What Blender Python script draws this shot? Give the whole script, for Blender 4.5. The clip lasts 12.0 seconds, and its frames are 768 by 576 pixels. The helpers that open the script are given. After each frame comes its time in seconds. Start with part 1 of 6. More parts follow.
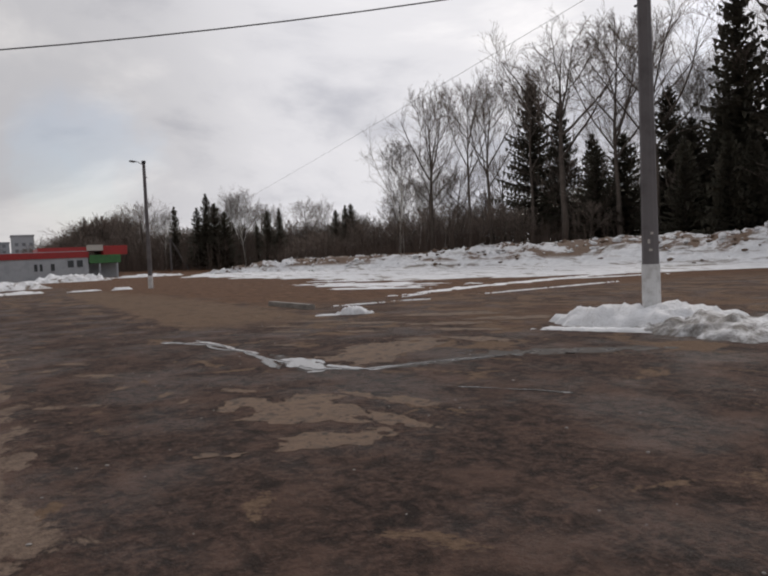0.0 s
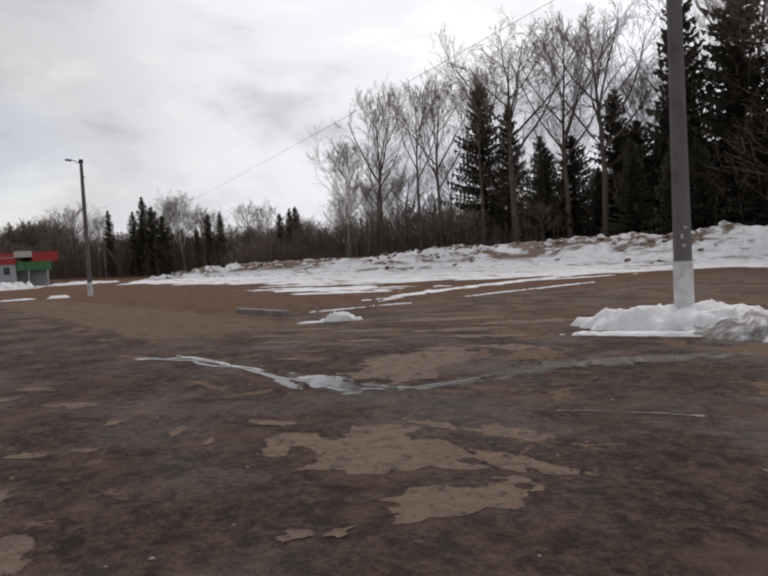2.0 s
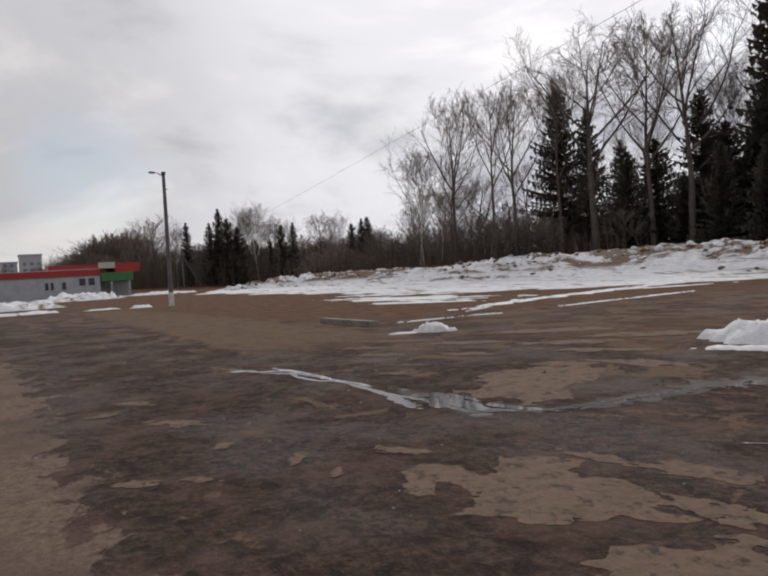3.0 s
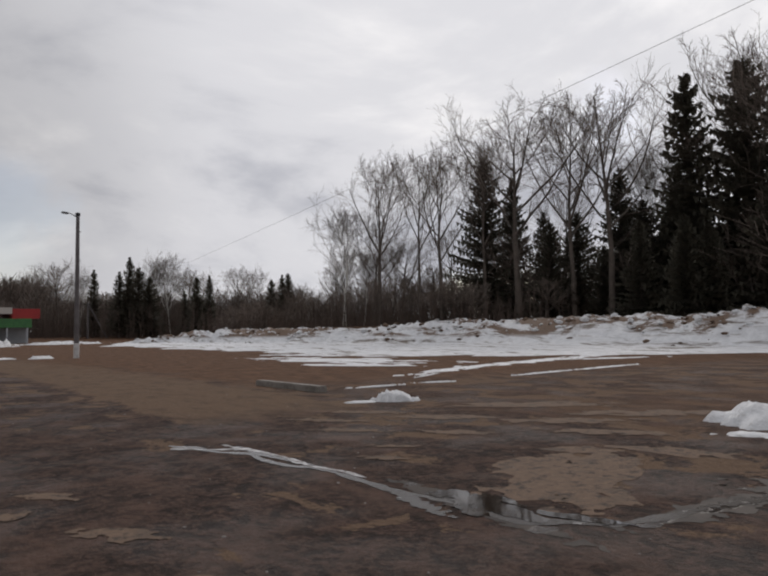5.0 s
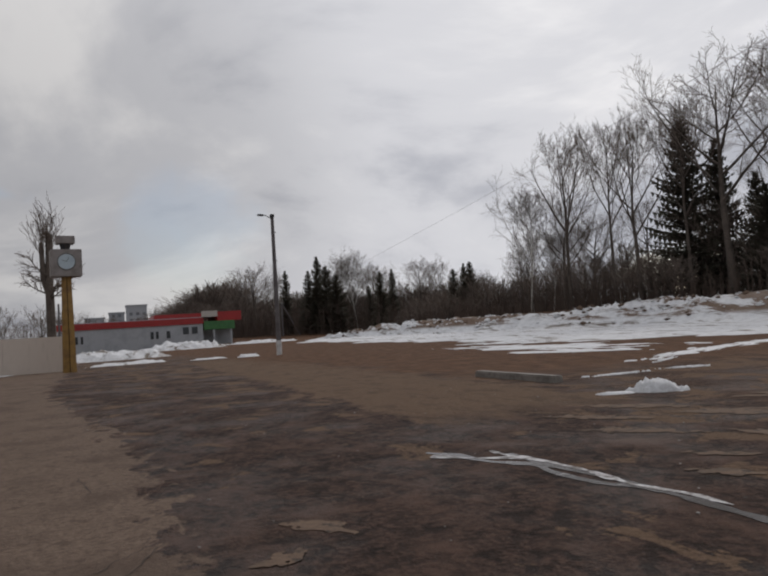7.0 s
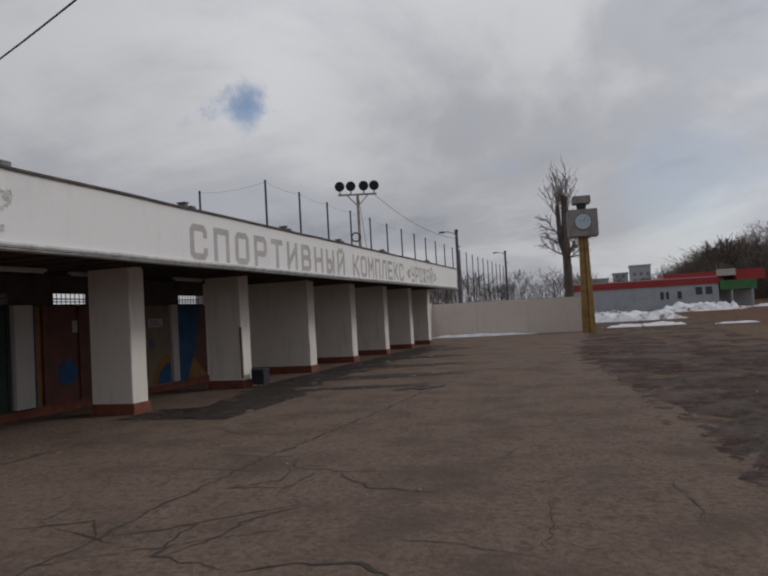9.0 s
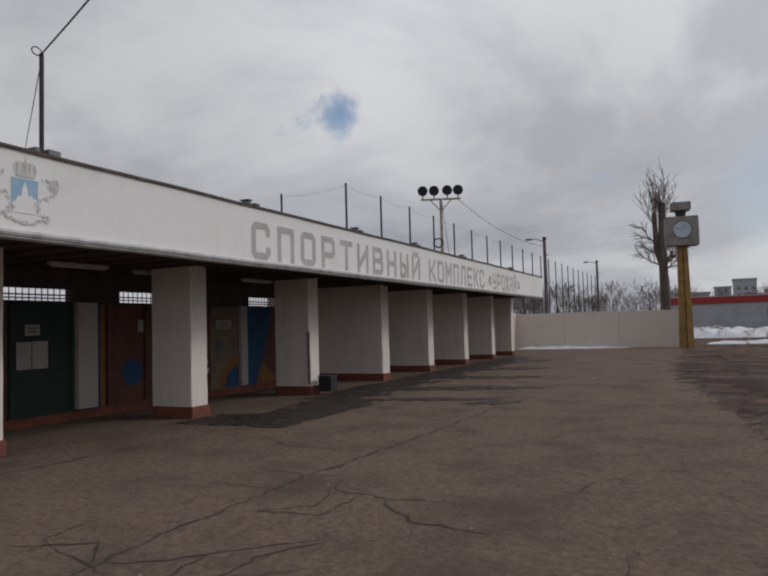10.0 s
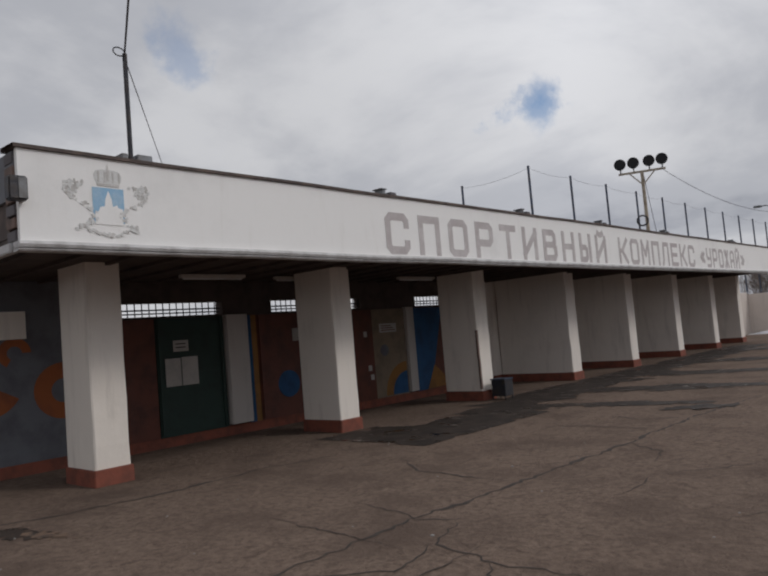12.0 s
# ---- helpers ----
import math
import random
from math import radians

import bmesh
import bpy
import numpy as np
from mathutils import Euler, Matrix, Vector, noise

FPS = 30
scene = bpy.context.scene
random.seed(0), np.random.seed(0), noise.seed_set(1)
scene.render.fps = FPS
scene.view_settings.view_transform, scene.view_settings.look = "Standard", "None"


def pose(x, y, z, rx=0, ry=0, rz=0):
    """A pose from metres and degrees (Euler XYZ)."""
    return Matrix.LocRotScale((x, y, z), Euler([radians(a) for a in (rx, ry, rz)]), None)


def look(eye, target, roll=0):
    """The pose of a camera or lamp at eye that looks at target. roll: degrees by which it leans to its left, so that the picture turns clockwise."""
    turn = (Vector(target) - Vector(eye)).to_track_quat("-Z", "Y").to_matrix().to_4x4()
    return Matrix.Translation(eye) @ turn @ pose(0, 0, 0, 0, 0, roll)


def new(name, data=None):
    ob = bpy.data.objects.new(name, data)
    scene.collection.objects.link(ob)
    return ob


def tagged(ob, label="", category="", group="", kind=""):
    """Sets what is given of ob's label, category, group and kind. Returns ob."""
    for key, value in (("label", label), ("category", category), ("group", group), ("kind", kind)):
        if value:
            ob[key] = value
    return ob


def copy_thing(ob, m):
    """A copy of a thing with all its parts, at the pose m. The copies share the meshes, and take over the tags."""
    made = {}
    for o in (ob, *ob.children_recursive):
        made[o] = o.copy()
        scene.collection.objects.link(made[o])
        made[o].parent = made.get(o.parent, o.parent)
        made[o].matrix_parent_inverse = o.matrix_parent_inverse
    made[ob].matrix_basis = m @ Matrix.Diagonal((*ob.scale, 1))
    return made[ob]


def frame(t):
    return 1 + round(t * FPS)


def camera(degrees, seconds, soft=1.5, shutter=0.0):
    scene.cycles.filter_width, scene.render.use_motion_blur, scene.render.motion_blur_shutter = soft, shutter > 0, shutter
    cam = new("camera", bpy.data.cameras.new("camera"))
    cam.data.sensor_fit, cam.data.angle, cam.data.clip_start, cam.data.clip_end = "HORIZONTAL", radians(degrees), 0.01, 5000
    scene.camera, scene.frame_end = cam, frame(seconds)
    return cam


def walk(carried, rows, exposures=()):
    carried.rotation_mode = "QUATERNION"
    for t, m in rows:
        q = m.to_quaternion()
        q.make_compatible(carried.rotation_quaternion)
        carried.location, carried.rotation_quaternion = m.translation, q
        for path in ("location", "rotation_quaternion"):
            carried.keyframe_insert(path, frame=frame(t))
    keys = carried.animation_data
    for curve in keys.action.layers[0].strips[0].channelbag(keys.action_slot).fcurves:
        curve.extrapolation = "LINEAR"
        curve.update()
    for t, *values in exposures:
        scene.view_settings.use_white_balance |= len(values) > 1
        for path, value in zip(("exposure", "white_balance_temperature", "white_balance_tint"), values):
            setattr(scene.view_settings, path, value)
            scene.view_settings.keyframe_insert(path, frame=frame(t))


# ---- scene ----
cam = camera(57.75, 12.0, soft=2.2)
PATH = [
(0, (9.631, -21.517, 1.647), (14.578, -12.839, 1.185), -2.52),
    (0.5, (9.573, -20.957, 1.622), (15.368, -12.824, 1.099), -1.56),
    (1, (9.536, -20.422, 1.622), (16.099, -12.888, 1.223), -1.87),
    (1.5, (9.482, -19.805, 1.617), (15.250, -11.640, 1.360), -1.90),
    (2, (9.366, -19.256, 1.603), (15.071, -11.055, 1.163), -3.05),
    (2.5, (9.298, -18.683, 1.575), (14.216, -9.981, 1.290), -3.59),
    (4.3, (9.331, -16.852, 1.646), (14.798, -8.480, 1.793), 0.18),
    (4.5, (9.344, -16.636, 1.648), (15.343, -8.658, 2.247), 0.98),
    (5, (9.367, -15.996, 1.622), (15.317, -7.979, 2.199), -0.83),
    (5.5, (9.399, -15.354, 1.591), (15.380, -7.346, 1.882), -1.08),
    (6, (9.399, -14.821, 1.584), (15.553, -6.942, 1.814), -1.77),
    (6.5, (9.379, -14.291, 1.551), (14.200, -5.544, 2.038), -3.03),
    (7, (9.324, -13.764, 1.551), (13.103, -4.520, 2.075), -3.62),
    (7.2, (9.286, -13.566, 1.558), (12.619, -4.146, 1.963), -2.66),
    (8.8, (8.563, -11.737, 1.620), (6.228, -2.016, 1.831), -2.12),
    (9, (8.546, -11.536, 1.612), (5.540, -2.007, 1.994), -3.17),
    (9.5, (8.553, -11.019, 1.606), (4.287, -1.974, 1.662), -6.09),
    (10, (8.547, -10.560, 1.577), (4.379, -1.486, 2.124), -1.57),
    (10.5, (8.547, -10.073, 1.563), (3.765, -1.305, 2.067), -1.83),
    (11, (8.555, -9.566, 1.585), (2.904, -1.320, 1.841), -5.46),
    (11.5, (8.505, -9.093, 1.595), (2.638, -1.018, 2.204), -3.90),
    (12, (8.557, -8.600, 1.575), (1.874, -1.191, 2.238), -4.84),
]
walk(cam, [(t, look(eye, target, roll)) for t, eye, target, roll in PATH],
     exposures=[(0, 0.20, 6700, 14), (1, 0.38, 6700, 14), (2.5, 0.34, 6700, 14), (4.5, 0.08, 6650, 13.5), (7, -0.04, 6600, 13), (9, -0.13, 6350, 13), (9.5, -0.05, 6350, 13), (10.5, 0.01, 6350, 13), (11.5, 0.11, 6350, 13), (12, 0.16, 6350, 13)])

# ---- world and sun ----
SUN_AZ, SUN_EL = radians(62), radians(38)      # azimuth clockwise from +y


def build_world():
    world = bpy.data.worlds.new("overcast_sky")
    scene.world = world
    world.use_nodes = True
    nt = world.node_tree
    nt.nodes.clear()
    N = nt.nodes.new
    L = nt.links.new
    sky = N("ShaderNodeTexSky")
    sky.sky_type, sky.sun_disc = "NISHITA", False
    sky.sun_elevation, sky.sun_rotation = SUN_EL, SUN_AZ
    co = N("ShaderNodeTexCoord")
    sep = N("ShaderNodeSeparateXYZ")
    L(co.outputs["Generated"], sep.inputs[0])
    up = N("ShaderNodeMath")
    up.operation = "ADD"
    L(sep.outputs[2], up.inputs[0])
    up.inputs[1].default_value = 0.34
    mx = N("ShaderNodeMath")
    mx.operation = "MAXIMUM"
    L(up.outputs[0], mx.inputs[0])
    mx.inputs[1].default_value = 0.08
    cmb = N("ShaderNodeCombineXYZ")
    for k in (0, 1):
        d = N("ShaderNodeMath")
        d.operation = "DIVIDE"
        L(sep.outputs[k], d.inputs[0])
        L(mx.outputs[0], d.inputs[1])
        L(d.outputs[0], cmb.inputs[k])

    def fbm(scale, detail, rough, offset, dist=0.0):
        mp = N("ShaderNodeMapping")
        mp.inputs["Location"].default_value = offset
        L(cmb.outputs[0], mp.inputs[0])
        n = N("ShaderNodeTexNoise")
        n.inputs["Scale"].default_value = scale
        n.inputs["Detail"].default_value = detail
        n.inputs["Roughness"].default_value = rough
        n.inputs["Distortion"].default_value = dist
        L(mp.outputs[0], n.inputs["Vector"])
        return n.outputs[0]

    def ramp(src, stops):
        r = N("ShaderNodeValToRGB")
        r.color_ramp.interpolation = "EASE"
        while len(r.color_ramp.elements) < len(stops):
            r.color_ramp.elements.new(0.5)
        for e, (p, c) in zip(r.color_ramp.elements, stops):
            e.position, e.color = p, (*c, 1)
        L(src, r.inputs[0])
        return r.outputs[0]

    # grey cloud deck: bright where thin, darker undersides; the deck is darker towards the stadium
    shade = ramp(fbm(1.15, 7, 0.55, (3.1, 1.7, 0.4), 0.35),
                 [(0.31, (0.38, 0.40, 0.44)), (0.45, (0.57, 0.588, 0.615)), (0.61, (0.79, 0.80, 0.80))])
    gain = N("ShaderNodeVectorMath")
    gain.operation = "SCALE"
    L(shade, gain.inputs[0])
    # the deck is thinner and brighter on the sun's side
    dot = N("ShaderNodeVectorMath")
    dot.operation = "DOT_PRODUCT"
    L(co.outputs["Generated"], dot.inputs[0])
    dot.inputs[1].default_value = (math.sin(SUN_AZ) * math.cos(SUN_EL), math.cos(SUN_AZ) * math.cos(SUN_EL), math.sin(SUN_EL))
    glow = N("ShaderNodeMapRange")
    glow.interpolation_type = "SMOOTHSTEP"
    L(dot.outputs["Value"], glow.inputs[0])
    glow.inputs[1].default_value, glow.inputs[2].default_value = -0.2, 1.0
    glow.inputs[3].default_value, glow.inputs[4].default_value = CLOUD, CLOUD * 1.9
    # a heavier deck hangs low to the north
    north = N("ShaderNodeVectorMath")
    north.operation = "DOT_PRODUCT"
    L(co.outputs["Generated"], north.inputs[0])
    north.inputs[1].default_value = (-0.03, 0.975, 0.21)
    heavy = N("ShaderNodeMapRange")
    heavy.interpolation_type = "SMOOTHSTEP"
    L(north.outputs["Value"], heavy.inputs[0])
    heavy.inputs[1].default_value, heavy.inputs[2].default_value = 0.90, 1.0
    heavy.inputs[3].default_value, heavy.inputs[4].default_value = 1.0, 0.74
    deck = N("ShaderNodeMath")
    deck.operation = "MULTIPLY"
    L(glow.outputs[0], deck.inputs[0])
    L(heavy.outputs[0], deck.inputs[1])
    L(deck.outputs[0], gain.inputs["Scale"])
    # thin gaps of blue sky
    gaps = ramp(fbm(0.9, 5, 0.5, (7.4, -2.2, 1.0), 0.2), [(0.645, (0, 0, 0)), (0.73, (1, 1, 1))])
    warp = N("ShaderNodeTexNoise")
    warp.inputs["Scale"].default_value = 9.0
    warp.inputs["Detail"].default_value = 6.0
    warp.inputs["Roughness"].default_value = 0.6
    L(co.outputs["Generated"], warp.inputs["Vector"])
    wsub = N("ShaderNodeVectorMath")
    wsub.operation = "MULTIPLY_ADD"
    L(warp.outputs[1], wsub.inputs[0])
    wsub.inputs[1].default_value = (0.19, 0.19, 0.10)
    L(co.outputs["Generated"], wsub.inputs[2])
    factor = gaps
    for place, reach, depth in HOLES:
        hole = N("ShaderNodeVectorMath")
        hole.operation = "DISTANCE"
        L(wsub.outputs[0], hole.inputs[0])
        hole.inputs[1].default_value = [p + w for p, w in zip(place, (0.095, 0.095, 0.05))]
        spot = ramp(hole.outputs["Value"], [(0.0, (depth,) * 3), (reach * 0.4, (depth * 0.8,) * 3), (reach, (0, 0, 0))])
        both = N("ShaderNodeMix")
        both.data_type, both.blend_type = "RGBA", "LIGHTEN"
        both.inputs["Factor"].default_value = 1.0
        L(factor, both.inputs["A"])
        L(spot, both.inputs["B"])
        factor = both.outputs["Result"]
    blue = N("ShaderNodeVectorMath")
    blue.operation = "SCALE"
    L(sky.outputs[0], blue.inputs[0])
    blue.inputs["Scale"].default_value = 1.05
    mix = N("ShaderNodeMix")
    mix.data_type = "RGBA"
    L(factor, mix.inputs["Factor"])
    L(gain.outputs[0], mix.inputs["A"])
    L(blue.outputs[0], mix.inputs["B"])
    bg = N("ShaderNodeBackground")
    bg.inputs["Strength"].default_value = 0.1
    L(mix.outputs["Result"], bg.inputs[0])
    out = N("ShaderNodeOutputWorld")
    L(bg.outputs[0], out.inputs[0])


CLOUD = 6.5
HOLES = (((-0.462, 0.836, 0.297), 0.047, 1.0), ((-0.77, 0.506, 0.389), 0.06, 0.6), ((0.12, 0.985, 0.135), 0.11, 0.35), ((0.786, 0.552, 0.279), 0.07, 0.4))
build_world()
sun = new("sun", bpy.data.lights.new("sun", "SUN"))
sun.data.energy, sun.data.angle, sun.data.color = 0.8, radians(14), (1.0, 0.96, 0.9)
sun.matrix_world = look((math.sin(SUN_AZ) * math.cos(SUN_EL) * 50, math.cos(SUN_AZ) * math.cos(SUN_EL) * 50, math.sin(SUN_EL) * 50), (0, 0, 0))

# ---- materials ----


class Mat:
    """A node material with a Principled surface and short helpers."""

    def __init__(self, name, rough=0.8, metal=0.0):
        self.m = bpy.data.materials.new(name)
        self.m.use_nodes = True
        self.nt = self.m.node_tree
        self.b = self.nt.nodes["Principled BSDF"]
        self.b.inputs["Roughness"].default_value = rough
        self.b.inputs["Metallic"].default_value = metal
        self.co = self.node("ShaderNodeNewGeometry").outputs["Position"]

    def node(self, kind):
        return self.nt.nodes.new(kind)

    def put(self, value, socket):
        if isinstance(value, (int, float)):
            socket.default_value = value
        elif isinstance(value, tuple):
            socket.default_value = (*value, 1) if len(socket.default_value) == 4 and len(value) == 3 else value
        else:
            self.nt.links.new(value, socket)

    def local(self):
        self.co = self.node("ShaderNodeTexCoord").outputs["Object"]
        return self

    def math(self, op, a, b=0.0, clamp=False):
        n = self.node("ShaderNodeMath")
        n.operation, n.use_clamp = op, clamp
        self.put(a, n.inputs[0])
        self.put(b, n.inputs[1])
        return n.outputs[0]

    def noise(self, scale, detail=4, rough=0.55, stretch=(1, 1, 1), dist=0.0):
        mp = self.node("ShaderNodeMapping")
        mp.inputs["Scale"].default_value = stretch
        self.put(self.co, mp.inputs[0])
        n = self.node("ShaderNodeTexNoise")
        for k, v in (("Scale", scale), ("Detail", detail), ("Roughness", rough), ("Distortion", dist)):
            n.inputs[k].default_value = v
        self.put(mp.outputs[0], n.inputs["Vector"])
        return n.outputs[0]

    def step(self, src, lo, hi):
        n = self.node("ShaderNodeMapRange")
        n.interpolation_type = "SMOOTHSTEP"
        self.put(src, n.inputs[0])
        n.inputs[1].default_value, n.inputs[2].default_value = lo, hi
        return n.outputs[0]

    def mix(self, f, a, b, blend="MIX"):
        n = self.node("ShaderNodeMix")
        n.data_type, n.blend_type = "RGBA", blend
        self.put(f, n.inputs["Factor"])
        self.put(a, n.inputs["A"])
        self.put(b, n.inputs["B"])
        return n.outputs["Result"]

    def bump(self, height, strength=0.3, dist=0.02):
        n = self.node("ShaderNodeBump")
        n.inputs["Strength"].default_value, n.inputs["Distance"].default_value = strength, dist
        self.put(height, n.inputs["Height"])
        self.put(n.outputs[0], self.b.inputs["Normal"])
        return self

    def color(self, c):
        self.put(c, self.b.inputs["Base Color"])
        return self

    def rough(self, r):
        self.put(r, self.b.inputs["Roughness"])
        return self

    def axes(self):
        s = self.node("ShaderNodeSeparateXYZ")
        self.put(self.co, s.inputs[0])
        return s.outputs


def worn(name, base, dark, rough=0.8, scale=3.0, fine=40.0, bump=0.15, lo=0.4, hi=0.7, metal=0.0, local=False, island=False):
    """Paint or bark or wood: a base colour, darker stains and a fine grain."""
    m = Mat(name, rough, metal)
    if local:
        m.local()
    stain = m.step(m.noise(scale, 6, 0.6), lo, hi)
    grain = m.noise(fine, 3, 0.6)
    c = m.mix(stain, base, dark)
    c = m.mix(m.math("MULTIPLY", grain, 0.35), c, tuple(v * 0.6 for v in base))
    if island:
        r = m.node("ShaderNodeNewGeometry").outputs["Random Per Island"]
        c = m.mix(m.math("MULTIPLY", r, 0.5), c, tuple(v * 0.5 for v in base))
    m.color(c)
    m.bump(m.math("ADD", m.math("MULTIPLY", grain, 0.4), stain), bump)
    return m.m


def ground_material():
    """Wet dark dirt over old asphalt, drying sandy streaks, brown grass and a paved apron by the pavilion."""
    m = Mat("thawed_ground", 0.85)
    x, y, z = m.axes()
    big = m.noise(0.35, 5, 0.6)
    mid = m.noise(1.3, 6, 0.62, (1, 0.8, 1))
    fine = m.noise(14, 5, 0.7)
    grit = m.noise(48, 3, 0.7)
    wob = m.math("MULTIPLY", m.math("SUBTRACT", big, 0.5), 7.0)
    wob2 = m.math("MULTIPLY", m.math("SUBTRACT", mid, 0.5), 3.2)
    clod = m.noise(5.5, 7, 0.72, (1, 0.8, 1), 0.4)
    dirt = m.mix(m.step(fine, 0.32, 0.66), (0.030, 0.0178, 0.0138), (0.092, 0.0560, 0.0432))
    dirt = m.mix(m.step(clod, 0.40, 0.56), (0.021, 0.0138, 0.0110), dirt)
    dirt = m.mix(m.step(mid, 0.45, 0.75), dirt, (0.108, 0.0650, 0.0490))
    sand = m.mix(m.step(fine, 0.3, 0.75), (0.115, 0.073, 0.047), (0.168, 0.110, 0.073))
    grass = m.mix(m.step(m.noise(2.2, 6, 0.7, (1, 0.4, 1)), 0.35, 0.65), (0.072, 0.037, 0.021), (0.142, 0.076, 0.043))
    asph = m.mix(m.step(fine, 0.25, 0.75), (0.118, 0.084, 0.064), (0.224, 0.162, 0.124))
    asph = m.mix(m.math("MULTIPLY", m.step(clod, 0.5, 0.68), 0.6), asph, (0.078, 0.054, 0.041))
    asph = m.mix(m.step(m.noise(0.8, 5, 0.6), 0.42, 0.72), asph, (0.112, 0.079, 0.061))
    # long sandy band along the edge of the yard, breaking up into streaks where it ends
    ragged = m.math("MULTIPLY", m.math("SUBTRACT", m.noise(1.6, 8, 0.72, (1.5, 0.55, 1), 0.5), 0.5), 5.5)
    off = m.math("ABSOLUTE", m.math("ADD", m.math("SUBTRACT", x, 15.9), m.math("ADD", m.math("MULTIPLY", wob2, 0.35), m.math("MULTIPLY", ragged, 0.35))))
    band = m.math("SUBTRACT", 1.0, m.step(off, 1.75, 2.15))
    band = m.math("MULTIPLY", band, m.step(m.math("ADD", y, ragged), -5.2, -2.6))
    band = m.math("MULTIPLY", band, m.step(m.math("ADD", y, wob), 33, 27))
    # brown field beyond the band
    field = m.step(m.math("ADD", m.math("SUBTRACT", x, m.math("ADD", m.math("MULTIPLY", y, -0.06), 18.2)), wob), -0.8, 1.6)
    road = m.math("SUBTRACT", 1.0, m.step(m.math("ABSOLUTE", m.math("ADD", m.math("ADD", y, m.math("MULTIPLY", x, 0.14)), wob2)), 2.0, 7.5))
    field = m.math("MULTIPLY", field, m.math("SUBTRACT", 1.0, m.math("MULTIPLY", road, 0.8)))
    field = m.math("MULTIPLY", field, m.step(m.math("ADD", y, wob), -12, -7))
    # scattered streaks of sand on the dirt, thicker towards the field
    streak = m.noise(1.0, 7, 0.62, (0.9, 0.75, 1), 0.6)
    more = m.math("MULTIPLY", m.step(m.math("ADD", x, m.math("MULTIPLY", y, 0.35)), 6, 20), 0.125)
    streak = m.step(m.math("ADD", m.math("ADD", streak, more), m.math("MULTIPLY", m.math("SUBTRACT", fine, 0.5), 0.16)), 0.625, 0.67)
    frag = m.math("MULTIPLY", m.math("SUBTRACT", m.noise(2.6, 7, 0.68, (1, 0.6, 1), 0.5), 0.5), 5.0)
    apron = m.step(m.math("ADD", m.math("ADD", x, m.math("MULTIPLY", m.step(y, -6.0, 14.0), 2.2)), m.math("ADD", m.math("MULTIPLY", wob2, 0.25), m.math("MULTIPLY", frag, 0.5))), 9.85, 9.7)
    far = m.step(y, 36, 60)
    c = m.mix(streak, dirt, sand)
    c = m.mix(band, c, m.mix(m.step(m.noise(1.8, 6, 0.7, (1.2, 0.5, 1)), 0.34, 0.52), (0.090, 0.060, 0.041), sand))
    c = m.mix(field, c, grass)
    c = m.mix(far, c, grass)
    c = m.mix(apron, c, asph)
    c = m.mix(m.math("MULTIPLY", m.step(grit, 0.61, 0.70), 0.45), c, (0.22, 0.195, 0.17))
    m.color(c)
    wet = m.step(m.noise(0.55, 5, 0.6), 0.42, 0.62)
    dry = m.math("MAXIMUM", m.math("MAXIMUM", band, field), m.math("MAXIMUM", streak, apron))
    wet = m.math("MULTIPLY", wet, m.math("SUBTRACT", 1.0, dry))
    m.rough(m.math("SUBTRACT", 0.94, m.math("MULTIPLY", wet, 0.30)))
    m.put(0.16, m.b.inputs["Specular IOR Level"])
    h = m.math("ADD", m.math("ADD", m.math("MULTIPLY", fine, 0.6), m.math("MULTIPLY", clod, 1.2)), m.math("ADD", m.math("MULTIPLY", grit, 0.25), m.math("MULTIPLY", mid, 1.2)))
    m.bump(h, 0.8, 0.06)
    return m.m


def snow_material(name, dirt_lo, dirt_hi, soot=(0.15, 0.118, 0.092), scale=0.6, stretch=(1.5, 0.35, 3.0), soil=False):
    m = Mat(name, 0.65)
    clean = m.mix(m.step(m.noise(1.5, 4), 0.3, 0.7), (0.60, 0.61, 0.63), (0.75, 0.76, 0.78))
    dirt = m.step(m.noise(scale, 9, 0.70, stretch, 0.5), dirt_lo, dirt_hi)
    speck = m.step(m.noise(9, 6, 0.7), 0.56, 0.72)
    c = m.mix(dirt, clean, soot)
    if soil:
        x, y, z = m.axes()
        bare = m.noise(0.26, 9, 0.70, (1, 0.6, 2.2), 0.5)
        bare = m.math("ADD", bare, m.math("MULTIPLY", m.math("MULTIPLY", m.step(y, 44, 51), m.step(y, 66, 60)), 0.07))
        bare = m.math("ADD", bare, m.math("MULTIPLY", m.step(y, 20, 8), 0.03))
        bare = m.step(bare, 0.49, 0.55)
        c = m.mix(m.math("MULTIPLY", bare, m.step(z, 0.65, 1.05)), c, (0.145, 0.090, 0.058))
    c = m.mix(m.math("MULTIPLY", speck, 0.55), c, (0.28, 0.25, 0.22))
    m.color(c)
    m.bump(m.math("ADD", m.noise(3.5, 7, 0.65), m.math("MULTIPLY", m.noise(22, 4, 0.6), 0.25)), 0.6, 0.12)
    return m.m


